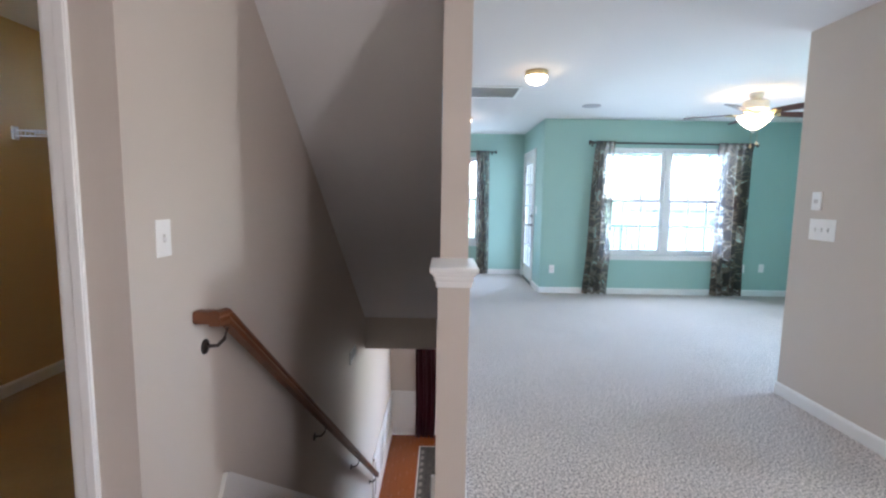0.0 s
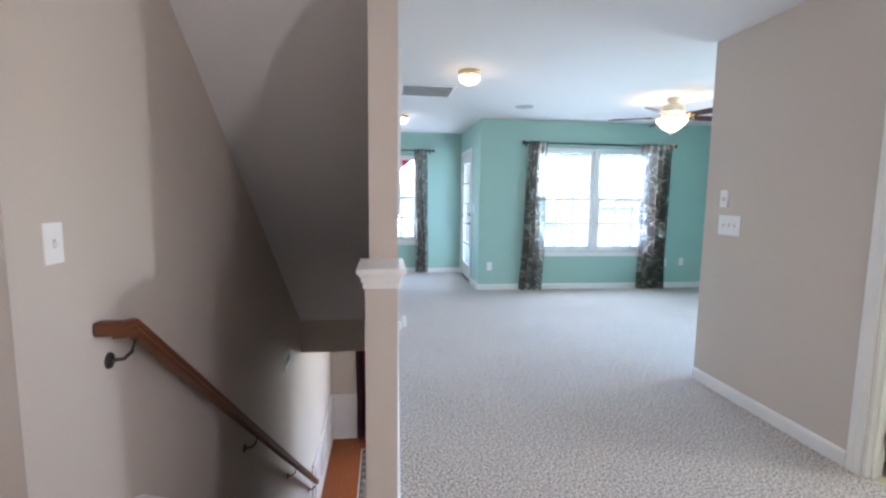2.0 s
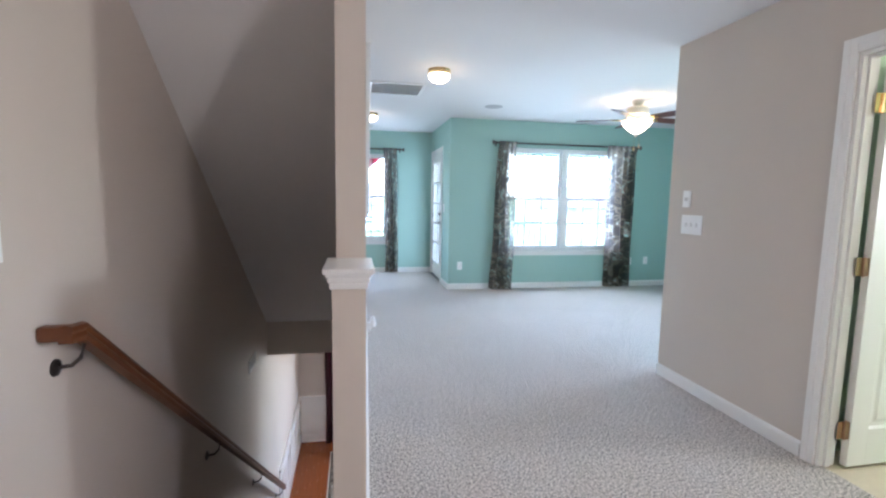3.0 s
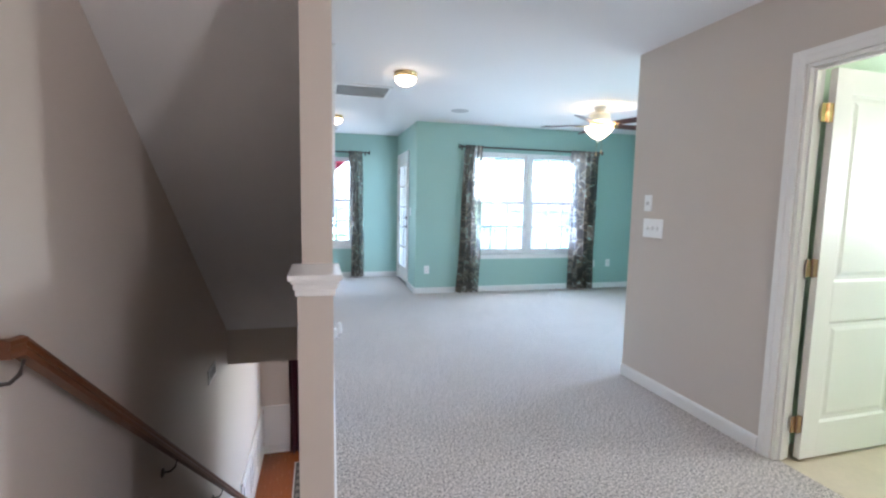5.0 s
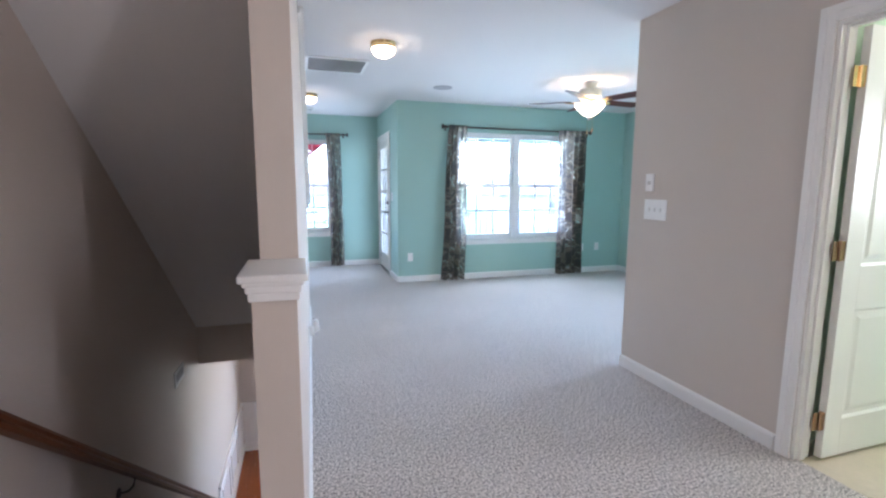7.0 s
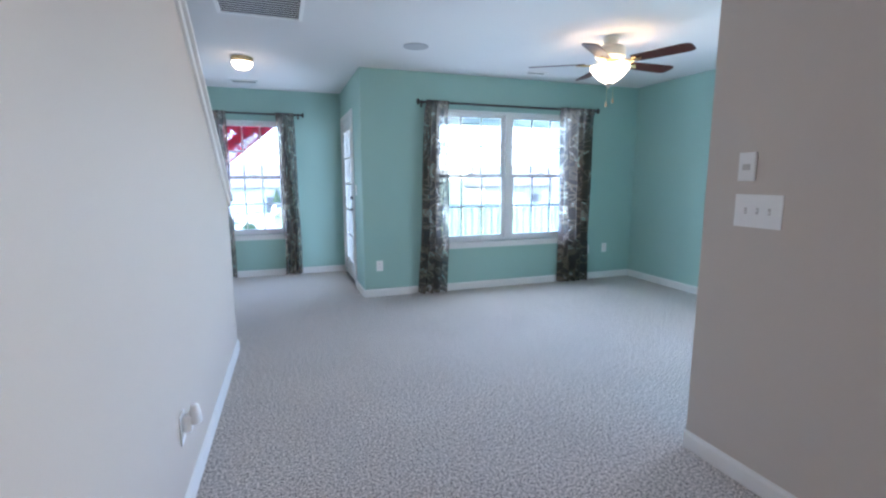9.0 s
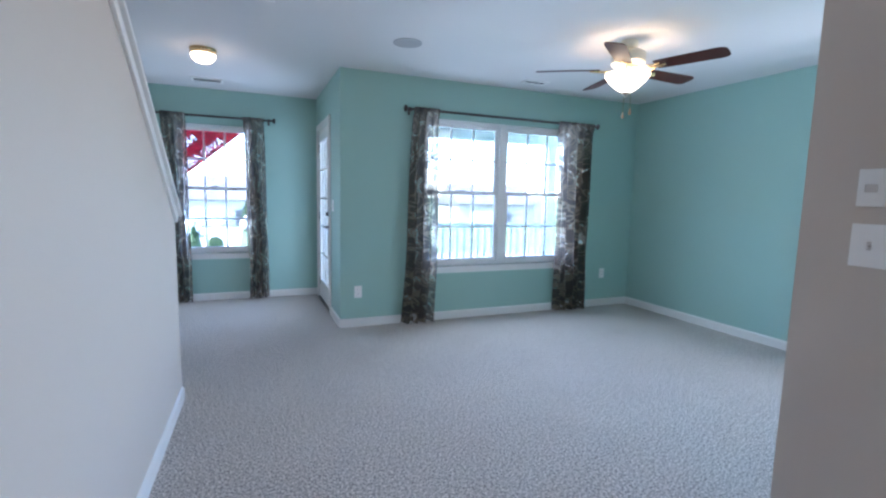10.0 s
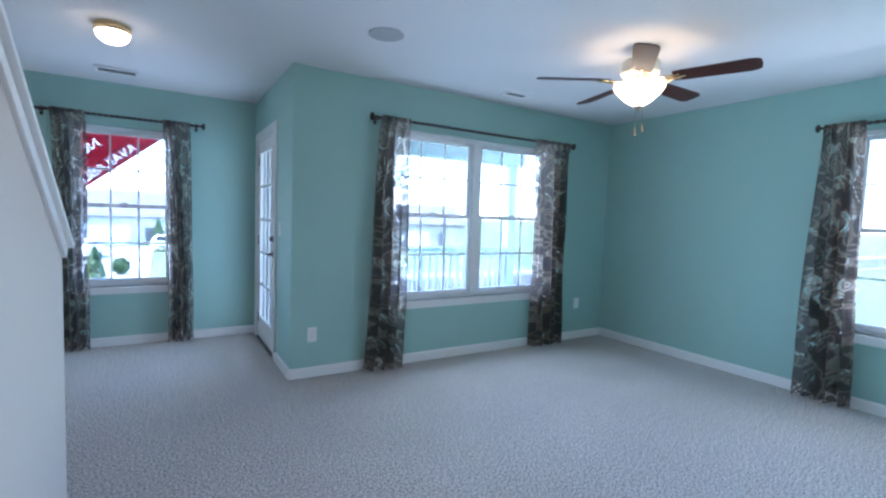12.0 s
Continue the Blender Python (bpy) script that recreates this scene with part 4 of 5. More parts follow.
on_wall(plate("light_switch", 0.075, 0.12, 1, "white single toggle switch beside the glazed door", "light switch"), (XC, 8.82, 1.17), (0, 1, 0), (-1, 0, 0))
on_wall(plate("light_switch", 0.2, 0.135, 3, "white triple toggle switch plate on the beige wall", "light switch"), (XR, 4.758, 1.17), (0, 1, 0), (-1, 0, 0))
on_wall(plate("light_switch", 0.078, 0.12, 1, "white single toggle switch plate on the stair wall", "light switch"), (XL, 3.345, 1.19), (0, -1, 0), (1, 0, 0))
th = thing("thermostat", "small white thermostat over the switch plate", "thermostat")
part("case", boxes([(-0.036, 0.036, 0.0005, 0.012, -0.058, 0.058)], 0.003), PLASTIC, th)
part("dial_window", boxes([(-0.016, 0.016, 0.0115, 0.0135, -0.014, 0.010)], 0.002), SLOTW, th)
on_wall(th, (XR, 4.817, 1.349), (0, 1, 0), (-1, 0, 0))
on_wall(plate("outlet", 0.075, 0.118, "outlet", "white outlet on the divider wall with a plug-in", "outlet"), (DW1 + 0.0244 * (5.33 - KNEE_Y), 5.33, 0.345), (0, -1, 0), (1, 0, 0))
pl = thing("plug_in_freshener", "white plug-in air freshener in the outlet", "air freshener")
bm = boxes([(-0.022, 0.022, 0.0, 0.03, -0.03, 0.035)], 0.008)
part("body", bm, PLASTIC, pl)
bm = bmesh.new()
lathe(bm, [(0, 0), (0.021, 0), (0.024, 0.008), (0.021, 0.045), (0.014, 0.072), (0.006, 0.078), (0, 0.078)], 20, Matrix.Translation((0.0, 0.042, 0.0)))
part("cap", bm, PLASTIC, pl, smooth=True)
on_wall(pl, (DW1 + 0.0244 * (5.33 - KNEE_Y) + 0.009, 5.33, 0.36), (0, -1, 0), (1, 0, 0))


# ---- stair down ----
bm = bmesh.new()
N = 16
for i in range(1, N):
    y0, y1, z = STAIR_Y + (i - 1) * RUN, STAIR_Y + i * RUN, -i * RISE
    box(bm, XL + 0.02, DW0 - 0.02, y0 - 0.025, y1, z - 0.03, z, 0.008)
    box(bm, XL + 0.02, DW0 - 0.02, y0, y0 + 0.02, z, z + RISE - 0.02)
box(bm, XL + 0.02, DW0 - 0.02, STAIR_Y + (N - 1) * RUN, STAIR_Y + (N - 1) * RUN + 0.02, LOW, LOW + RISE - 0.03)
structure("stair_down", bm, CARPET, "beige carpeted straight stair going down", "stairs")
for x0, x1 in ((XL, XL + 0.018), (DW0 - 0.018, DW0)):
    bm = bmesh.new()
    ye = STAIR_Y + N * RUN
    sk = RISE / RUN
    prism(bm, [(STAIR_Y - 0.06, 0.0), (STAIR_Y - 0.06, 0.09), (STAIR_Y + 0.0, 0.175), (STAIR_Y + 0.03, 0.165), (ye, LOW + 0.10), (ye, LOW), (ye - 0.2, LOW), (STAIR_Y + 0.05, -0.3)], Matrix.Translation((x0, 0, 0)) @ M_YZ, x1 - x0)
    structure("trim_stair_skirt", bm, TRIM, "white stair skirt board", "skirt board")
# stair up, above the slope
bm = bmesh.new()
for i in range(13):
    y1 = 7.55 - i * RUN
    box(bm, XL + 0.002, DW0 - 0.002, y1 - RUN, y1 + 0.02, i * RISE + 0.012, (i + 1) * RISE)
structure("stair_up", bm, CARPET, "beige carpeted straight stair going up", "stairs")

rail = thing("handrail", "dark stained oak handrail on wall brackets", "handrail")
prof = [(x * 0.9, z * 0.9) for x, z in [(-0.022, -0.03), (0.022, -0.03), (0.026, -0.012), (0.018, 0.002), (0.024, 0.014), (0.02, 0.028), (0.0, 0.034), (-0.02, 0.028), (-0.024, 0.014), (-0.018, 0.002), (-0.026, -0.012)]]
RX = XL + 0.085
pts = [Vector((RX, 3.49, 0.886)), Vector((RX, 3.57, 0.878)), Vector((RX, 7.65, -2.335))]
bm = bmesh.new()
rings = []
for i, p in enumerate(pts):
    d0 = (pts[i] - pts[max(i - 1, 0)]) if i else pts[1] - pts[0]
    d1 = (pts[min(i + 1, 2)] - pts[i]) if i < 2 else pts[2] - pts[1]
    d = (d0.normalized() + d1.normalized()).normalized()
    up = Vector((1, 0, 0)).cross(d)
    k = 1 / max(0.3, d.dot(d0.normalized()))
    rings.append([bm.verts.new(p + Vector((x, 0, 0)) + up * z * k) for x, z in prof])
for a, b in zip(rings, rings[1:]):
    for k in range(len(prof)):
        bm.faces.new((a[k], a[(k + 1) % len(prof)], b[(k + 1) % len(prof)], b[k]))
bm.faces.new(rings[0][::-1])
bm.faces.new(rings[-1])
part("rail", bm, OAK, rail)
part("wall_return", boxes([(XL + 0.001, RX + 0.015, 3.492, 3.54, 0.862, 0.912)], 0.012), OAK, rail)
for f in (0.004, 0.36, 0.68, 0.97):
    p = pts[1].lerp(pts[2], f)
    bm = bmesh.new()
    lathe(bm, [(0, 0), (0.03, 0), (0.028, 0.006), (0.012, 0.012), (0, 0.013)], 16, Matrix.Translation((XL + 0.001, p.y - 0.01, p.z - 0.11)) @ Matrix.Rotation(math.pi / 2, 4, "Y"))
    sweep(bm, [(XL + 0.008, p.y - 0.01, p.z - 0.11), (XL + 0.05, p.y - 0.01, p.z - 0.105), (RX - 0.01, p.y - 0.005, p.z - 0.08), (RX, p.y, p.z - 0.035)], 0.007, 8)
    part("bracket", bm, IRON, rail, "dark metal wall bracket", True)

# register on the stair wall
vr = thing("wall_register", "small white wall register with a dark grille", "air vent")
part("frame", boxes([(-0.15, 0.15, 0.0005, 0.012, 0.04, 0.062), (-0.15, 0.15, 0.0005, 0.012, -0.062, -0.04), (-0.15, -0.12, 0.0005, 0.012, -0.04, 0.04), (0.12, 0.15, 0.0005, 0.012, -0.04, 0.04)], 0.003), PLASTIC, vr)
# grey sheet stands in for the shade inside the register
part("duct_shade", boxes([(-0.12, 0.12, 0.0005, 0.003, -0.04, 0.04)]), GRILLE, vr)
for i in range(5):
    part("louvre", boxes([(-0.12, 0.12, 0.003, 0.008, -0.033 + i * 0.0165, -0.029 + i * 0.0165)]), GRILLE, vr)
on_wall(vr, (XL, 6.44, -0.265), (0, -1, 0), (1, 0, 0))

# ---- storey below ----
structure("floor_lower_bed", boxes([(-2.0, 3.2, 2.0, YF, LOW - 0.2, LOW - 0.016)]), CONC, "plain bed under the lower floor boards", "floor")
structure("ceiling_lower", boxes([(XL, 3.2, SOF_Y + 0.12, YF, LOWC, LOWC + 0.1)]), CEIL, "white ceiling of the lower storey", "ceiling")
wall_y("wall_lower_front", XL, 3.2, YF, YF + 0.16, [W4], BEIGE, "beige painted front wall of the lower room", z0=LOW, z1=-0.001)
wall_x("wall_lower_east", 3.2, 3.3, 3.0, YF + 0.16, [], BEIGE, "plain wall of the lower room", z0=LOW, z1=-0.25)
wall_y("wall_lower_south", DW1, 3.2, 6.4, 6.5, [], BEIGE, "plain wall of the lower room", z0=LOW, z1=-0.25)
bm = boxes([(XL, XL + 0.014, 7.8, YF, LOW, LOW + 0.80), (XL, XL + 0.03, 7.8, YF, LOW + 0.80, LOW + 0.84), (XL + 0.014, XL + 0.026, 7.8, YF, LOW, LOW + 0.13)], 0.003)
for i in range(3):
    y = 7.95 + i * 0.75
    for r in ((y, y + 0.6, 0.22, 0.25), (y, y + 0.6, 0.67, 0.70), (y, y + 0.03, 0.25, 0.67), (y + 0.57, y + 0.6, 0.25, 0.67)):
        box(bm, XL + 0.013, XL + 0.026, r[0], r[1], LOW + r[2], LOW + r[3], 0.003)
structure("trim_wainscot_side", bm, TRIM, "white panelled wainscot along the lower wall", "wainscot")
bm = boxes([(XL + 0.03, 3.2, YF - 0.014, YF, LOW, LOW + 0.80), (XL + 0.03, 3.2, YF - 0.03, YF, LOW + 0.80, LOW + 0.84), (XL + 0.03, 3.2, YF - 0.026, YF - 0.014, LOW, LOW + 0.13)], 0.003)
structure("trim_wainscot_front", bm, TRIM, "white panelled wainscot under the lower window", "wainscot")
bm = curtain(0, 0.36, 0, 0.38, 2.35, 5, 77, 1.0)
dr = tagged(mesh("drape", bm, MAROON, True), "dark maroon satin drape beside the lower window", "curtain")
dr.matrix_world = pose(0.20, YF - 0.10, LOW)
bm = bmesh.new()
sweep(bm, [(0.1, YF - 0.1, LOW + 2.36), (2.75, YF - 0.1, LOW + 2.36)], 0.012, 10)
sweep(bm, [(0.15, YF - 0.1, LOW + 2.36), (0.15, YF - 0.001, LOW + 2.36)], 0.008, 8)
tagged(mesh("drape_rod", bm, IRON, True), "dark rod that carries the maroon drape", "curtain rod")
lwn = window("window_4", W4[1] - W4[0], W4[2] - LOW, W4[3] - LOW, 1, "white double-hung window of the lower room", (W4[2] + W4[3]) / 2 - LOW)
on_wall(lwn, ((W4[0] + W4[1]) / 2, YF, LOW), (-1, 0, 0), (0, -1, 0))
RUGEDGE = mat("cream_rug_edge", (0.52, 0.49, 0.43), 0.9, var=0.15, scale=20, fine=120, bump=0.4)
rug = thing("area_rug", "dark patterned area rug with a pale border on the wood floor", "rug", at=(0.32, 8.0, LOW))
part("field", boxes([(0.1, 1.6, 0.0, 1.5, 0.001, 0.012)], 0.004), RUGM, rug)
part("border", boxes([(0.0, 0.1, -0.1, 1.6, 0.001, 0.011), (1.6, 1.7, -0.1, 1.6, 0.001, 0.011), (0.1, 1.6, -0.1, 0.0, 0.001, 0.011), (0.1, 1.6, 1.5, 1.6, 0.001, 0.011)], 0.003), mat("grey_rug_border", (0.045, 0.038, 0.032), 0.9, var=0.8, scale=30, fine=90, bump=0.4), rug)

part("edge_binding", boxes([(-0.02, 0.0, -0.12, 1.62, 0.001, 0.012), (1.7, 1.72, -0.12, 1.62, 0.001, 0.012), (0.0, 1.7, -0.12, -0.1, 0.001, 0.012), (0.0, 1.7, 1.6, 1.62, 0.001, 0.012)], 0.002), RUGEDGE, rug, "pale woven rug edge")
RUGMOTIF = mat("taupe_rug_motif", (0.17, 0.15, 0.125), 0.9, var=0.5, scale=40, fine=120, bump=0.4)
motif = None
for i in range(9):
    y = -0.02 + i * 0.18
    if motif is None:
        bm = bmesh.new()
        prism(bm, [(-0.028, -0.06), (0.012, -0.045), (0.028, 0.0), (0.02, 0.05), (-0.012, 0.06), (-0.03, 0.02)], Matrix.Identity(4), 0.002)
        motif = part("motif", bm, RUGMOTIF, rug)
        motif.location = (0.05, y, 0.0105)
    else:
        o = new("motif", motif.data)
        o.parent, o.location = rug, (0.05, y, 0.0105)

# ---- banner outside the alcove window ----
ban = thing("banner", "red vinyl corner banner outside the alcove window with white words", "banner", at=(0, 0, 0))
ca, sa = math.cos(radians(39.8)), math.sin(radians(39.8))


def lettering(word, x, z, size, thick):
    """A word as a solid mesh, reading from outdoors, along the slant of the banner."""
    cu = bpy.data.curves.new("letters", "FONT")
    cu.body, cu.size, cu.extrude = word, size, thick
    tmp = bpy.data.objects.new("letters", cu)
    scene.collection.objects.link(tmp)
    me = bpy.data.meshes.new_from_object(tmp.evaluated_get(bpy.context.evaluated_depsgraph_get()))
    bpy.data.objects.remove(tmp)
    me.materials.clear()
    me.transform(Matrix(((-ca, -sa, 0, x), (0, 0, 1, YF + 0.171), (-sa, ca, 0, z), (0, 0, 0, 1))))
    bm = bmesh.new()
    bm.from_mesh(me)
    bmesh.ops.remove_doubles(bm, verts=bm.verts, dist=1e-5)
    bmesh.ops.recalc_face_normals(bm, faces=bm.faces)
    bm.to_mesh(me)
    bm.free()
    return me


WORDS = (("AVAILABLE", 1.0, 1.868, 0.118), ("NOW", 0.715, 1.885, 0.125))
bm = bmesh.new()
prism(bm, [(0.44, 2.06), (1.28, 2.06), (0.44, 1.358)], Matrix(((1, 0, 0, 0), (0, 0, 1, YF + 0.170), (0, 1, 0, 0), (0, 0, 0, 1))), 0.002)
bmesh.ops.recalc_face_normals(bm, faces=bm.faces)
sheet = part("sheet", bm, RED, ban)
cutters = []
for word, x, z, size in WORDS:
    cutter = new("cutter", lettering(word, x, z, size, 0.01))
    cutters.append(cutter)
    mod = sheet.modifiers.new("cut", "BOOLEAN")
    mod.object, mod.operation, mod.solver = cutter, "DIFFERENCE", "EXACT"
cut = bpy.data.meshes.new_from_object(sheet.evaluated_get(bpy.context.evaluated_depsgraph_get()))
sheet.modifiers.clear()
sheet.data = cut
cut.materials.clear()
cut.materials.append(RED)
for cutter in cutters:
    bpy.data.objects.remove(cutter)
for word, x, z, size in WORDS:
    me = lettering(word, x, z, size, 0.0005)
    me.materials.append(WHITEV)
    ob = new("words", me)
    ob.parent = ban
    tagged(ob, "white lettering " + word)


# ---- outdoors ----
GZ = -3.25
bm = bmesh.new()
bmesh.ops.create_grid(bm, x_segments=1, y_segments=1, size=1500)
bmesh.ops.translate(bm, verts=bm.verts, vec=(0, 0, GZ))
structure("ground", bm, LAWN, "lawn that reaches the horizon", "ground")
structure("road", boxes([(-200, 200, 26, 34, GZ, GZ + 0.02)]), ASPH, "asphalt street in front of the houses", "road")
structure("pavement", boxes([(-200, 200, 34.0, 34.2, GZ, GZ + 0.13), (-200, 200, 35.2, 36.6, GZ, GZ + 0.05), (-200, 200, 25.8, 26.0, GZ, GZ + 0.13), (-2.5, 2.5, 11.5, 25.8, GZ, GZ + 0.03), (-4.5, 0.5, 36.6, 67, GZ, GZ + 0.04)]), CONC, "pale concrete pavement, kerbs and driveways", "pavement")
# balcony outside the room
structure("balcony_floor", boxes([(XC + 0.16, XE + 0.16, YB + 0.16, 10.4, -0.25, -0.03)]), CONC, "balcony floor slab", "balcony")
structure("balcony_roof", boxes([(XC + 0.16, XE + 0.5, YB + 0.16, 10.5, 2.50, 2.62), (XC + 0.16, XE + 0.3, 10.2, 10.38, 2.12, 2.50)]), VINYL, "pale balcony soffit and beam", "roof")
post = thing("balcony_post", "white square balcony post", "post", at=(XE + 0.1, 10.29, -0.03))
part("shaft", boxes([(-0.07, 0.07, -0.07, 0.07, 0.0, 2.15)], 0.006), VINYL, post)
rl = thing("balcony_railing", "white balcony railing with square balusters", "railing", at=(0, 10.29, -0.03))
part("top_rail", boxes([(XC + 0.16, XE + 0.03, -0.035, 0.035, 0.88, 0.93)], 0.006), VINYL, rl)
part("bottom_rail", boxes([(XC + 0.16, XE + 0.03, -0.025, 0.025, 0.08, 0.12)], 0.006), VINYL, rl)
bal = None
for i in range(30):
    x = XC + 0.22 + i * 0.115
    if bal is None:
        bal = part("baluster", boxes([(-0.017, 0.017, -0.017, 0.017, 0.12, 0.88)], 0.002), VINYL, rl)
        bal.location.x = x
    else:
        b = new("baluster", bal.data)
        b.parent, b.location = rl, (x, 0, 0)
structure("roof", boxes([(-2.6, XE + 0.5, -1.4, YF + 0.5, 5.0, 5.15)]), SHINGLE, "plain roof that closes the house", "roof")
structure("wall_outer", boxes([(-2.6, -2.5, -1.4, YF, GZ, 5.0), (-2.32, XL - T, YF, YF + 0.16, GZ, 5.0), (XL - T, XC + 0.16, YF + 0.0, YF + 0.16, H + 0.125, 5.0), (XC + 0.16, XE + 0.16, YB + 0.01, YB + 0.16, 2.63, 5.0), (XE, XE + 0.16, Y_END, YB, 2.63, 5.0)]), SIDING, "pale outer walls of the house", "wall")


def house(x, y, w, d, h, rz, label, wall_m):
    ob = thing("house", label, "house", "houses across the street", at=(x, y, GZ), rz=rz)
    part("wall", boxes([(-w / 2, w / 2, -d / 2, d / 2, 0, h)]), wall_m, ob)
    bm = bmesh.new()
    o = 0.4
    prism(bm, [(-d / 2 - o, h - 0.15), (d / 2 + o, h - 0.15), (d / 2 + o, h), (0, h + d * 0.32), (-d / 2 - o, h)], Matrix.Translation((-w / 2 - o, 0, 0)) @ M_YZ, w + 2 * o)
    part("roof", bm, SHINGLE, ob)
    f = -d / 2
    gd2 = part("garage_door", boxes([(-w * 0.36, -w * 0.36 + 4.6, f - 0.06, f - 0.01, 0, 2.2)], 0.01), VINYL, ob)
    for k in range(1, 4):
        part("panel_joint", boxes([(-w * 0.36 + 0.05, -w * 0.36 + 4.55, f - 0.065, f - 0.058, k * 0.55 - 0.012, k * 0.55 + 0.012)]), GRILLE, gd2)
    for i in range(3):
        for zz in ((3.6,) if h > 4 else ()) + ((1.0,) if i == 2 else ()):
            wx = -w * 0.33 + i * w * 0.3
            wi = part("window", boxes([(wx, wx + 1.1, f - 0.05, f - 0.01, zz, zz + 1.4)], 0.01), VINYL, ob)
            part("pane", boxes([(wx + 0.08, wx + 1.02, f - 0.055, f - 0.052, zz + 0.08, zz + 1.32)]), GRILLE, wi)
    part("door", boxes([(w * 0.12, w * 0.12 + 1.0, f - 0.05, f - 0.01, 0, 2.1)], 0.01), SHINGLE, ob)
    return ob


STUCCO = mat("tan_siding", (0.36, 0.33, 0.28), 0.7, var=0.08, scale=1, fine=20, bump=0.1)
house(-2.0, 76, 13, 10, 3.4, 0, "low white-sided house with a grey gabled roof", SIDING)
house(-19, 78, 12, 10, 5.6, 3, "two-storey tan house with a grey roof", STUCCO)
house(17, 77, 13, 10, 5.6, -2, "two-storey pale house with a grey roof", SIDING)
house(38, 74, 13, 10, 3.4, -4, "low tan house with a grey roof", STUCCO)
house(62, 60, 13, 10, 5.6, -40, "two-storey pale house at the bend", SIDING)


def car(x, y, rz, label):
    ob = thing("parked_car", label, "car", at=(x, y, GZ + 0.03), rz=rz)
    bm = bmesh.new()
    prism(bm, [(-2.3, 0.3), (2.3, 0.3), (2.35, 0.75), (2.2, 0.95), (1.2, 1.08), (0.75, 1.62), (-1.75, 1.66), (-2.2, 1.1), (-2.35, 0.8)], Matrix(((1, 0, 0, 0), (0, 0, 1, -0.88), (0, 1, 0, 0), (0, 0, 0, 1))), 1.76)
    bmesh.ops.bevel(bm, geom=list(bm.edges), offset=0.06, segments=2, affect="EDGES")
    part("body", bm, CARW, ob, smooth=True)
    for s in (-1, 1):
        for a, b in ((-1.9, -0.75), (-0.65, 0.35)):
            part("side_window", boxes([(a, b, s * 0.885 - 0.006, s * 0.885 + 0.006, 1.12, 1.52)], 0.005), CARG, ob)
        for wx in (-1.45, 1.45):
            bm = bmesh.new()
            lathe(bm, [(0.2, -0.11), (0.33, -0.1), (0.34, 0), (0.33, 0.1), (0.2, 0.11)], 20, Matrix.Translation((wx, s * 0.8, 0.31)) @ Matrix.Rotation(math.pi / 2, 4, "X"))
            wh = part("wheel", bm, RUBBER, ob, smooth=True)
            bm = bmesh.new()
            lathe(bm, [(0, -0.1), (0.21, -0.112), (0.21, 0.112), (0, 0.1)], 16, Matrix.Translation((wx, s * 0.8, 0.31)) @ Matrix.Rotation(math.pi / 2, 4, "X"))
            part("rim", bm, NICKEL, wh)
    return ob


car(2.6, 62, 5, "white estate car parked in a driveway")
car(-4.5, 55, 80, "white estate car parked on the driveway")


def shrub(x, y, r, h, seed, label, cone):
    """Clipped evergreen: a short trunk and many small leaf clumps."""
    rng = random.Random(seed)
    ob = thing("shrub", label, "shrub", "shrubs across the street", at=(x, y, GZ))
    bm = bmesh.new()
    lathe(bm, [(0, 0), (0.07, 0), (0.05, h * 0.6), (0, h * 0.7)], 8)
    part("trunk", bm, BARK, ob)
    bm = bmesh.new()
    for _ in range(1100):
        v = rng.random()
        rad = r * ((1 - v) ** 0.7 if cone else math.sqrt(max(0.05, 1 - (2 * v - 1) ** 2))) * rng.uniform(0.75, 1.06)
        a = rng.uniform(0, 6.283)
        c = Vector((rad * math.cos(a), rad * math.sin(a), 0.12 + v * h))
        d = Vector((rng.uniform(-1, 1), rng.uniform(-1, 1), rng.uniform(-1, 1))).normalized() * 0.10
        e = d.orthogonal().normalized() * 0.07
        q = [bm.verts.new(c + w) for w in (d, e, -d, -e)]
        bm.faces.new(q)
    part("crown", bm, LEAF, ob)
    return ob


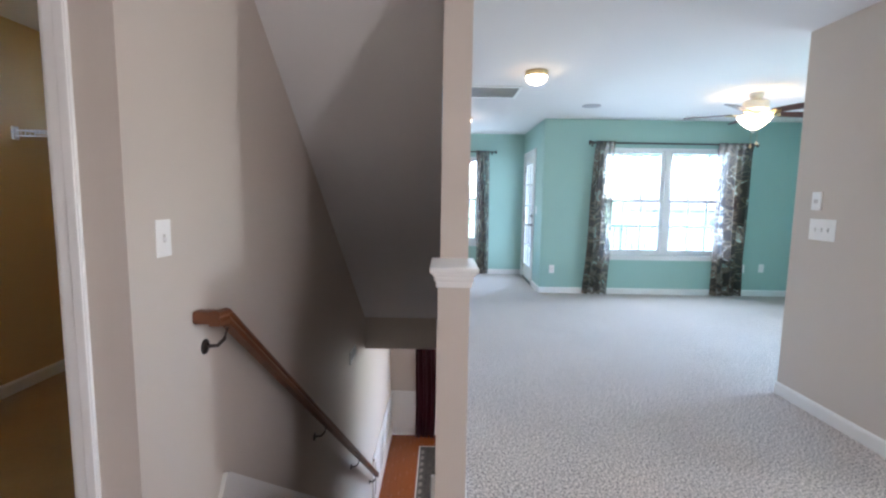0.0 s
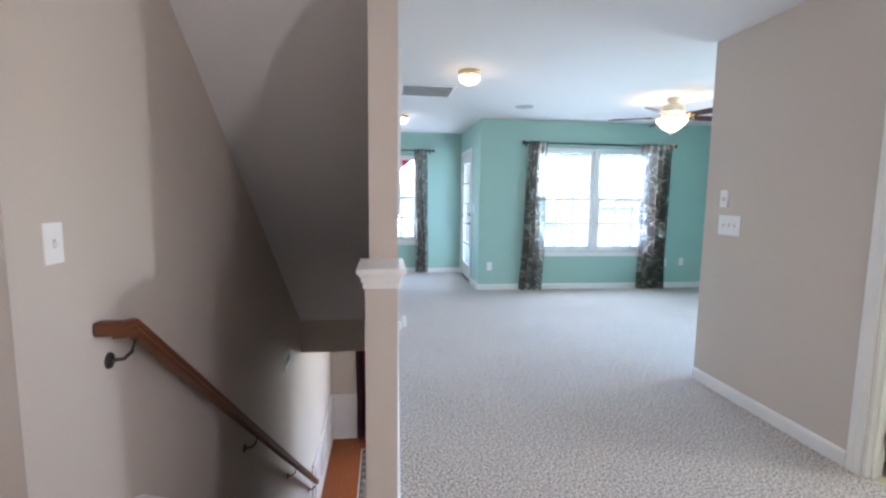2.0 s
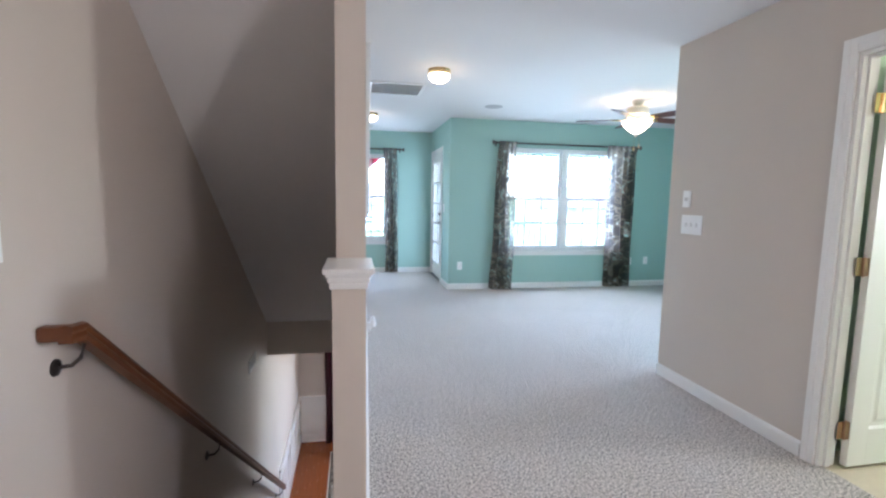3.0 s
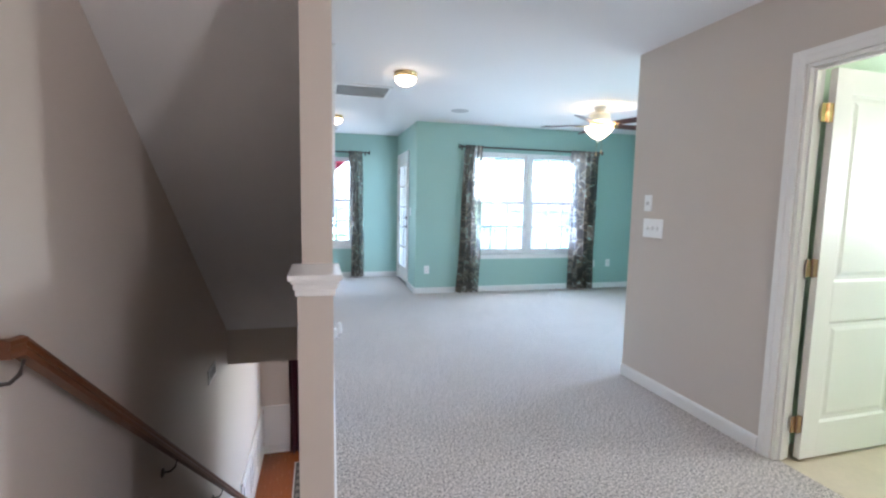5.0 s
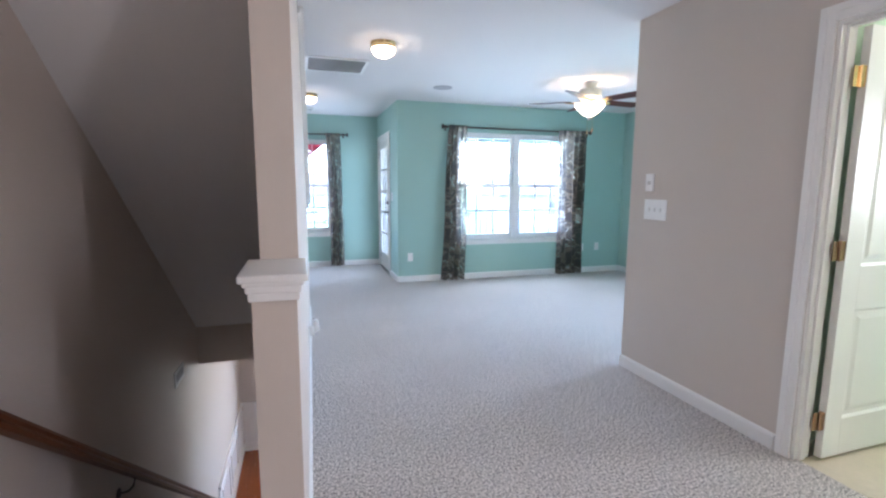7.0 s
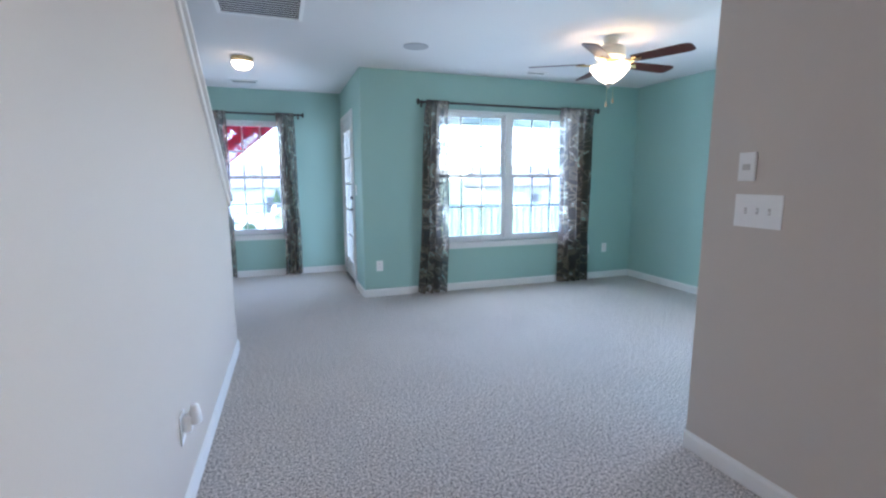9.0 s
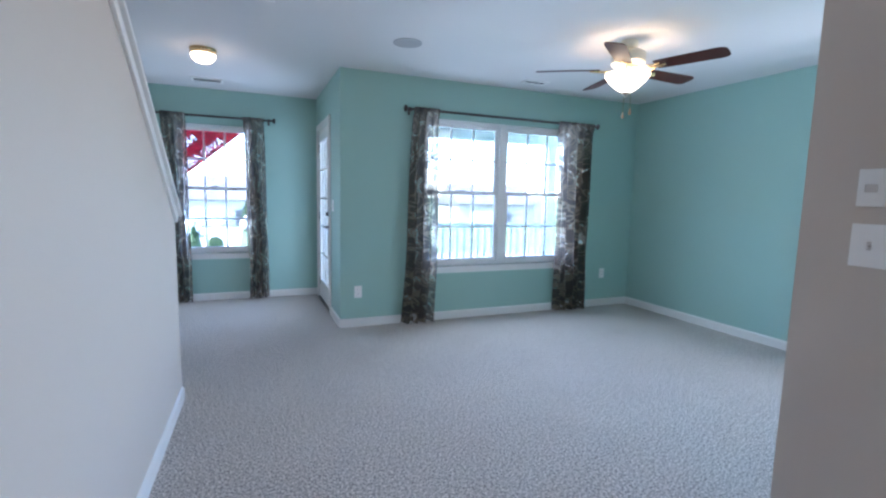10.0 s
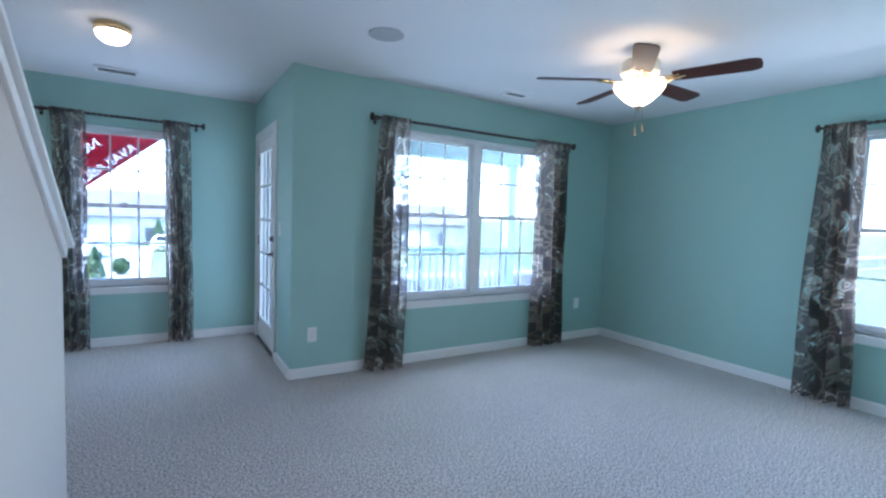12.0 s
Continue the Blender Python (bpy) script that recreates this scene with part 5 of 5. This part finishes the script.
shrub(-2.3, 40, 0.55, 1.9, 1, "clipped cone-shaped evergreen shrub", True)
shrub(-1.1, 42, 0.5, 1.0, 2, "rounded evergreen shrub on the lawn", False)
shrub(0.9, 70, 0.8, 3.0, 3, "tall cone-shaped evergreen by the garage", True)
shrub(3.4, 69, 0.8, 1.3, 4, "rounded evergreen shrub by the house", False)


def tree(x, y, h, seed, label):
    rng = random.Random(seed)
    ob = thing("tree", label, "tree", "trees across the street", at=(x, y, GZ))
    bm = bmesh.new()
    sweep(bm, [(0, 0, 0), (0.05, 0, h * 0.3), (-0.05, 0.05, h * 0.6)], 0.16, 8)
    tips = []
    for k in range(9):
        a, z = rng.uniform(0, 6.28), h * rng.uniform(0.3, 0.6)
        tip = Vector((math.cos(a) * h * 0.25, math.sin(a) * h * 0.25, z + h * rng.uniform(0.15, 0.35)))
        sweep(bm, [(0, 0, z), tip * 0.5 + Vector((0, 0, z * 0.5)), tip], 0.05, 6)
        tips.append(tip)
    part("trunk", bm, BARK, ob)
    bm = bmesh.new()
    for tip in tips:
        for _ in range(130):
            c = tip + Vector((rng.gauss(0, 1), rng.gauss(0, 1), rng.gauss(0, 0.8))) * h * 0.085
            d = Vector((rng.uniform(-1, 1), rng.uniform(-1, 1), rng.uniform(-1, 1))).normalized() * 0.2
            e = d.orthogonal().normalized() * 0.12
            bm.faces.new([bm.verts.new(c + w) for w in (d, e, -d, -e)])
    part("crown", bm, LEAF, ob)


tree(-11, 68, 8, 12, "leafy tree between two houses")

# ---- floor boards of the lower room, last ----
lower = structure("floor_lower", boxes([(XL, 3.2, 7.3, YF, LOW - 0.016, LOW - 0.008)]), FLOORW, "orange-brown wood floor of the lower room", "floor")
plank = {}
for r in range(42):
    x = XL + 0.002 + r * 0.083
    if x > 3.1:
        break
    y = 7.2 - (r * 0.37) % 0.9
    while y < YF - 0.05:
        a, b = max(y, 7.22), min(y + 0.9, YF - 0.032)
        key = round(b - a, 2)
        if key > 0.03:
            if key not in plank:
                plank[key] = part("plank", boxes([(0, 0.081, 0, key - 0.002, -0.008, 0)], 0.0012), FLOORW, lower)
                plank[key].location = (x, a, LOW)
            else:
                o = new("plank", plank[key].data)
                o.parent, o.location = lower, (x, a, LOW)
        y += 0.9
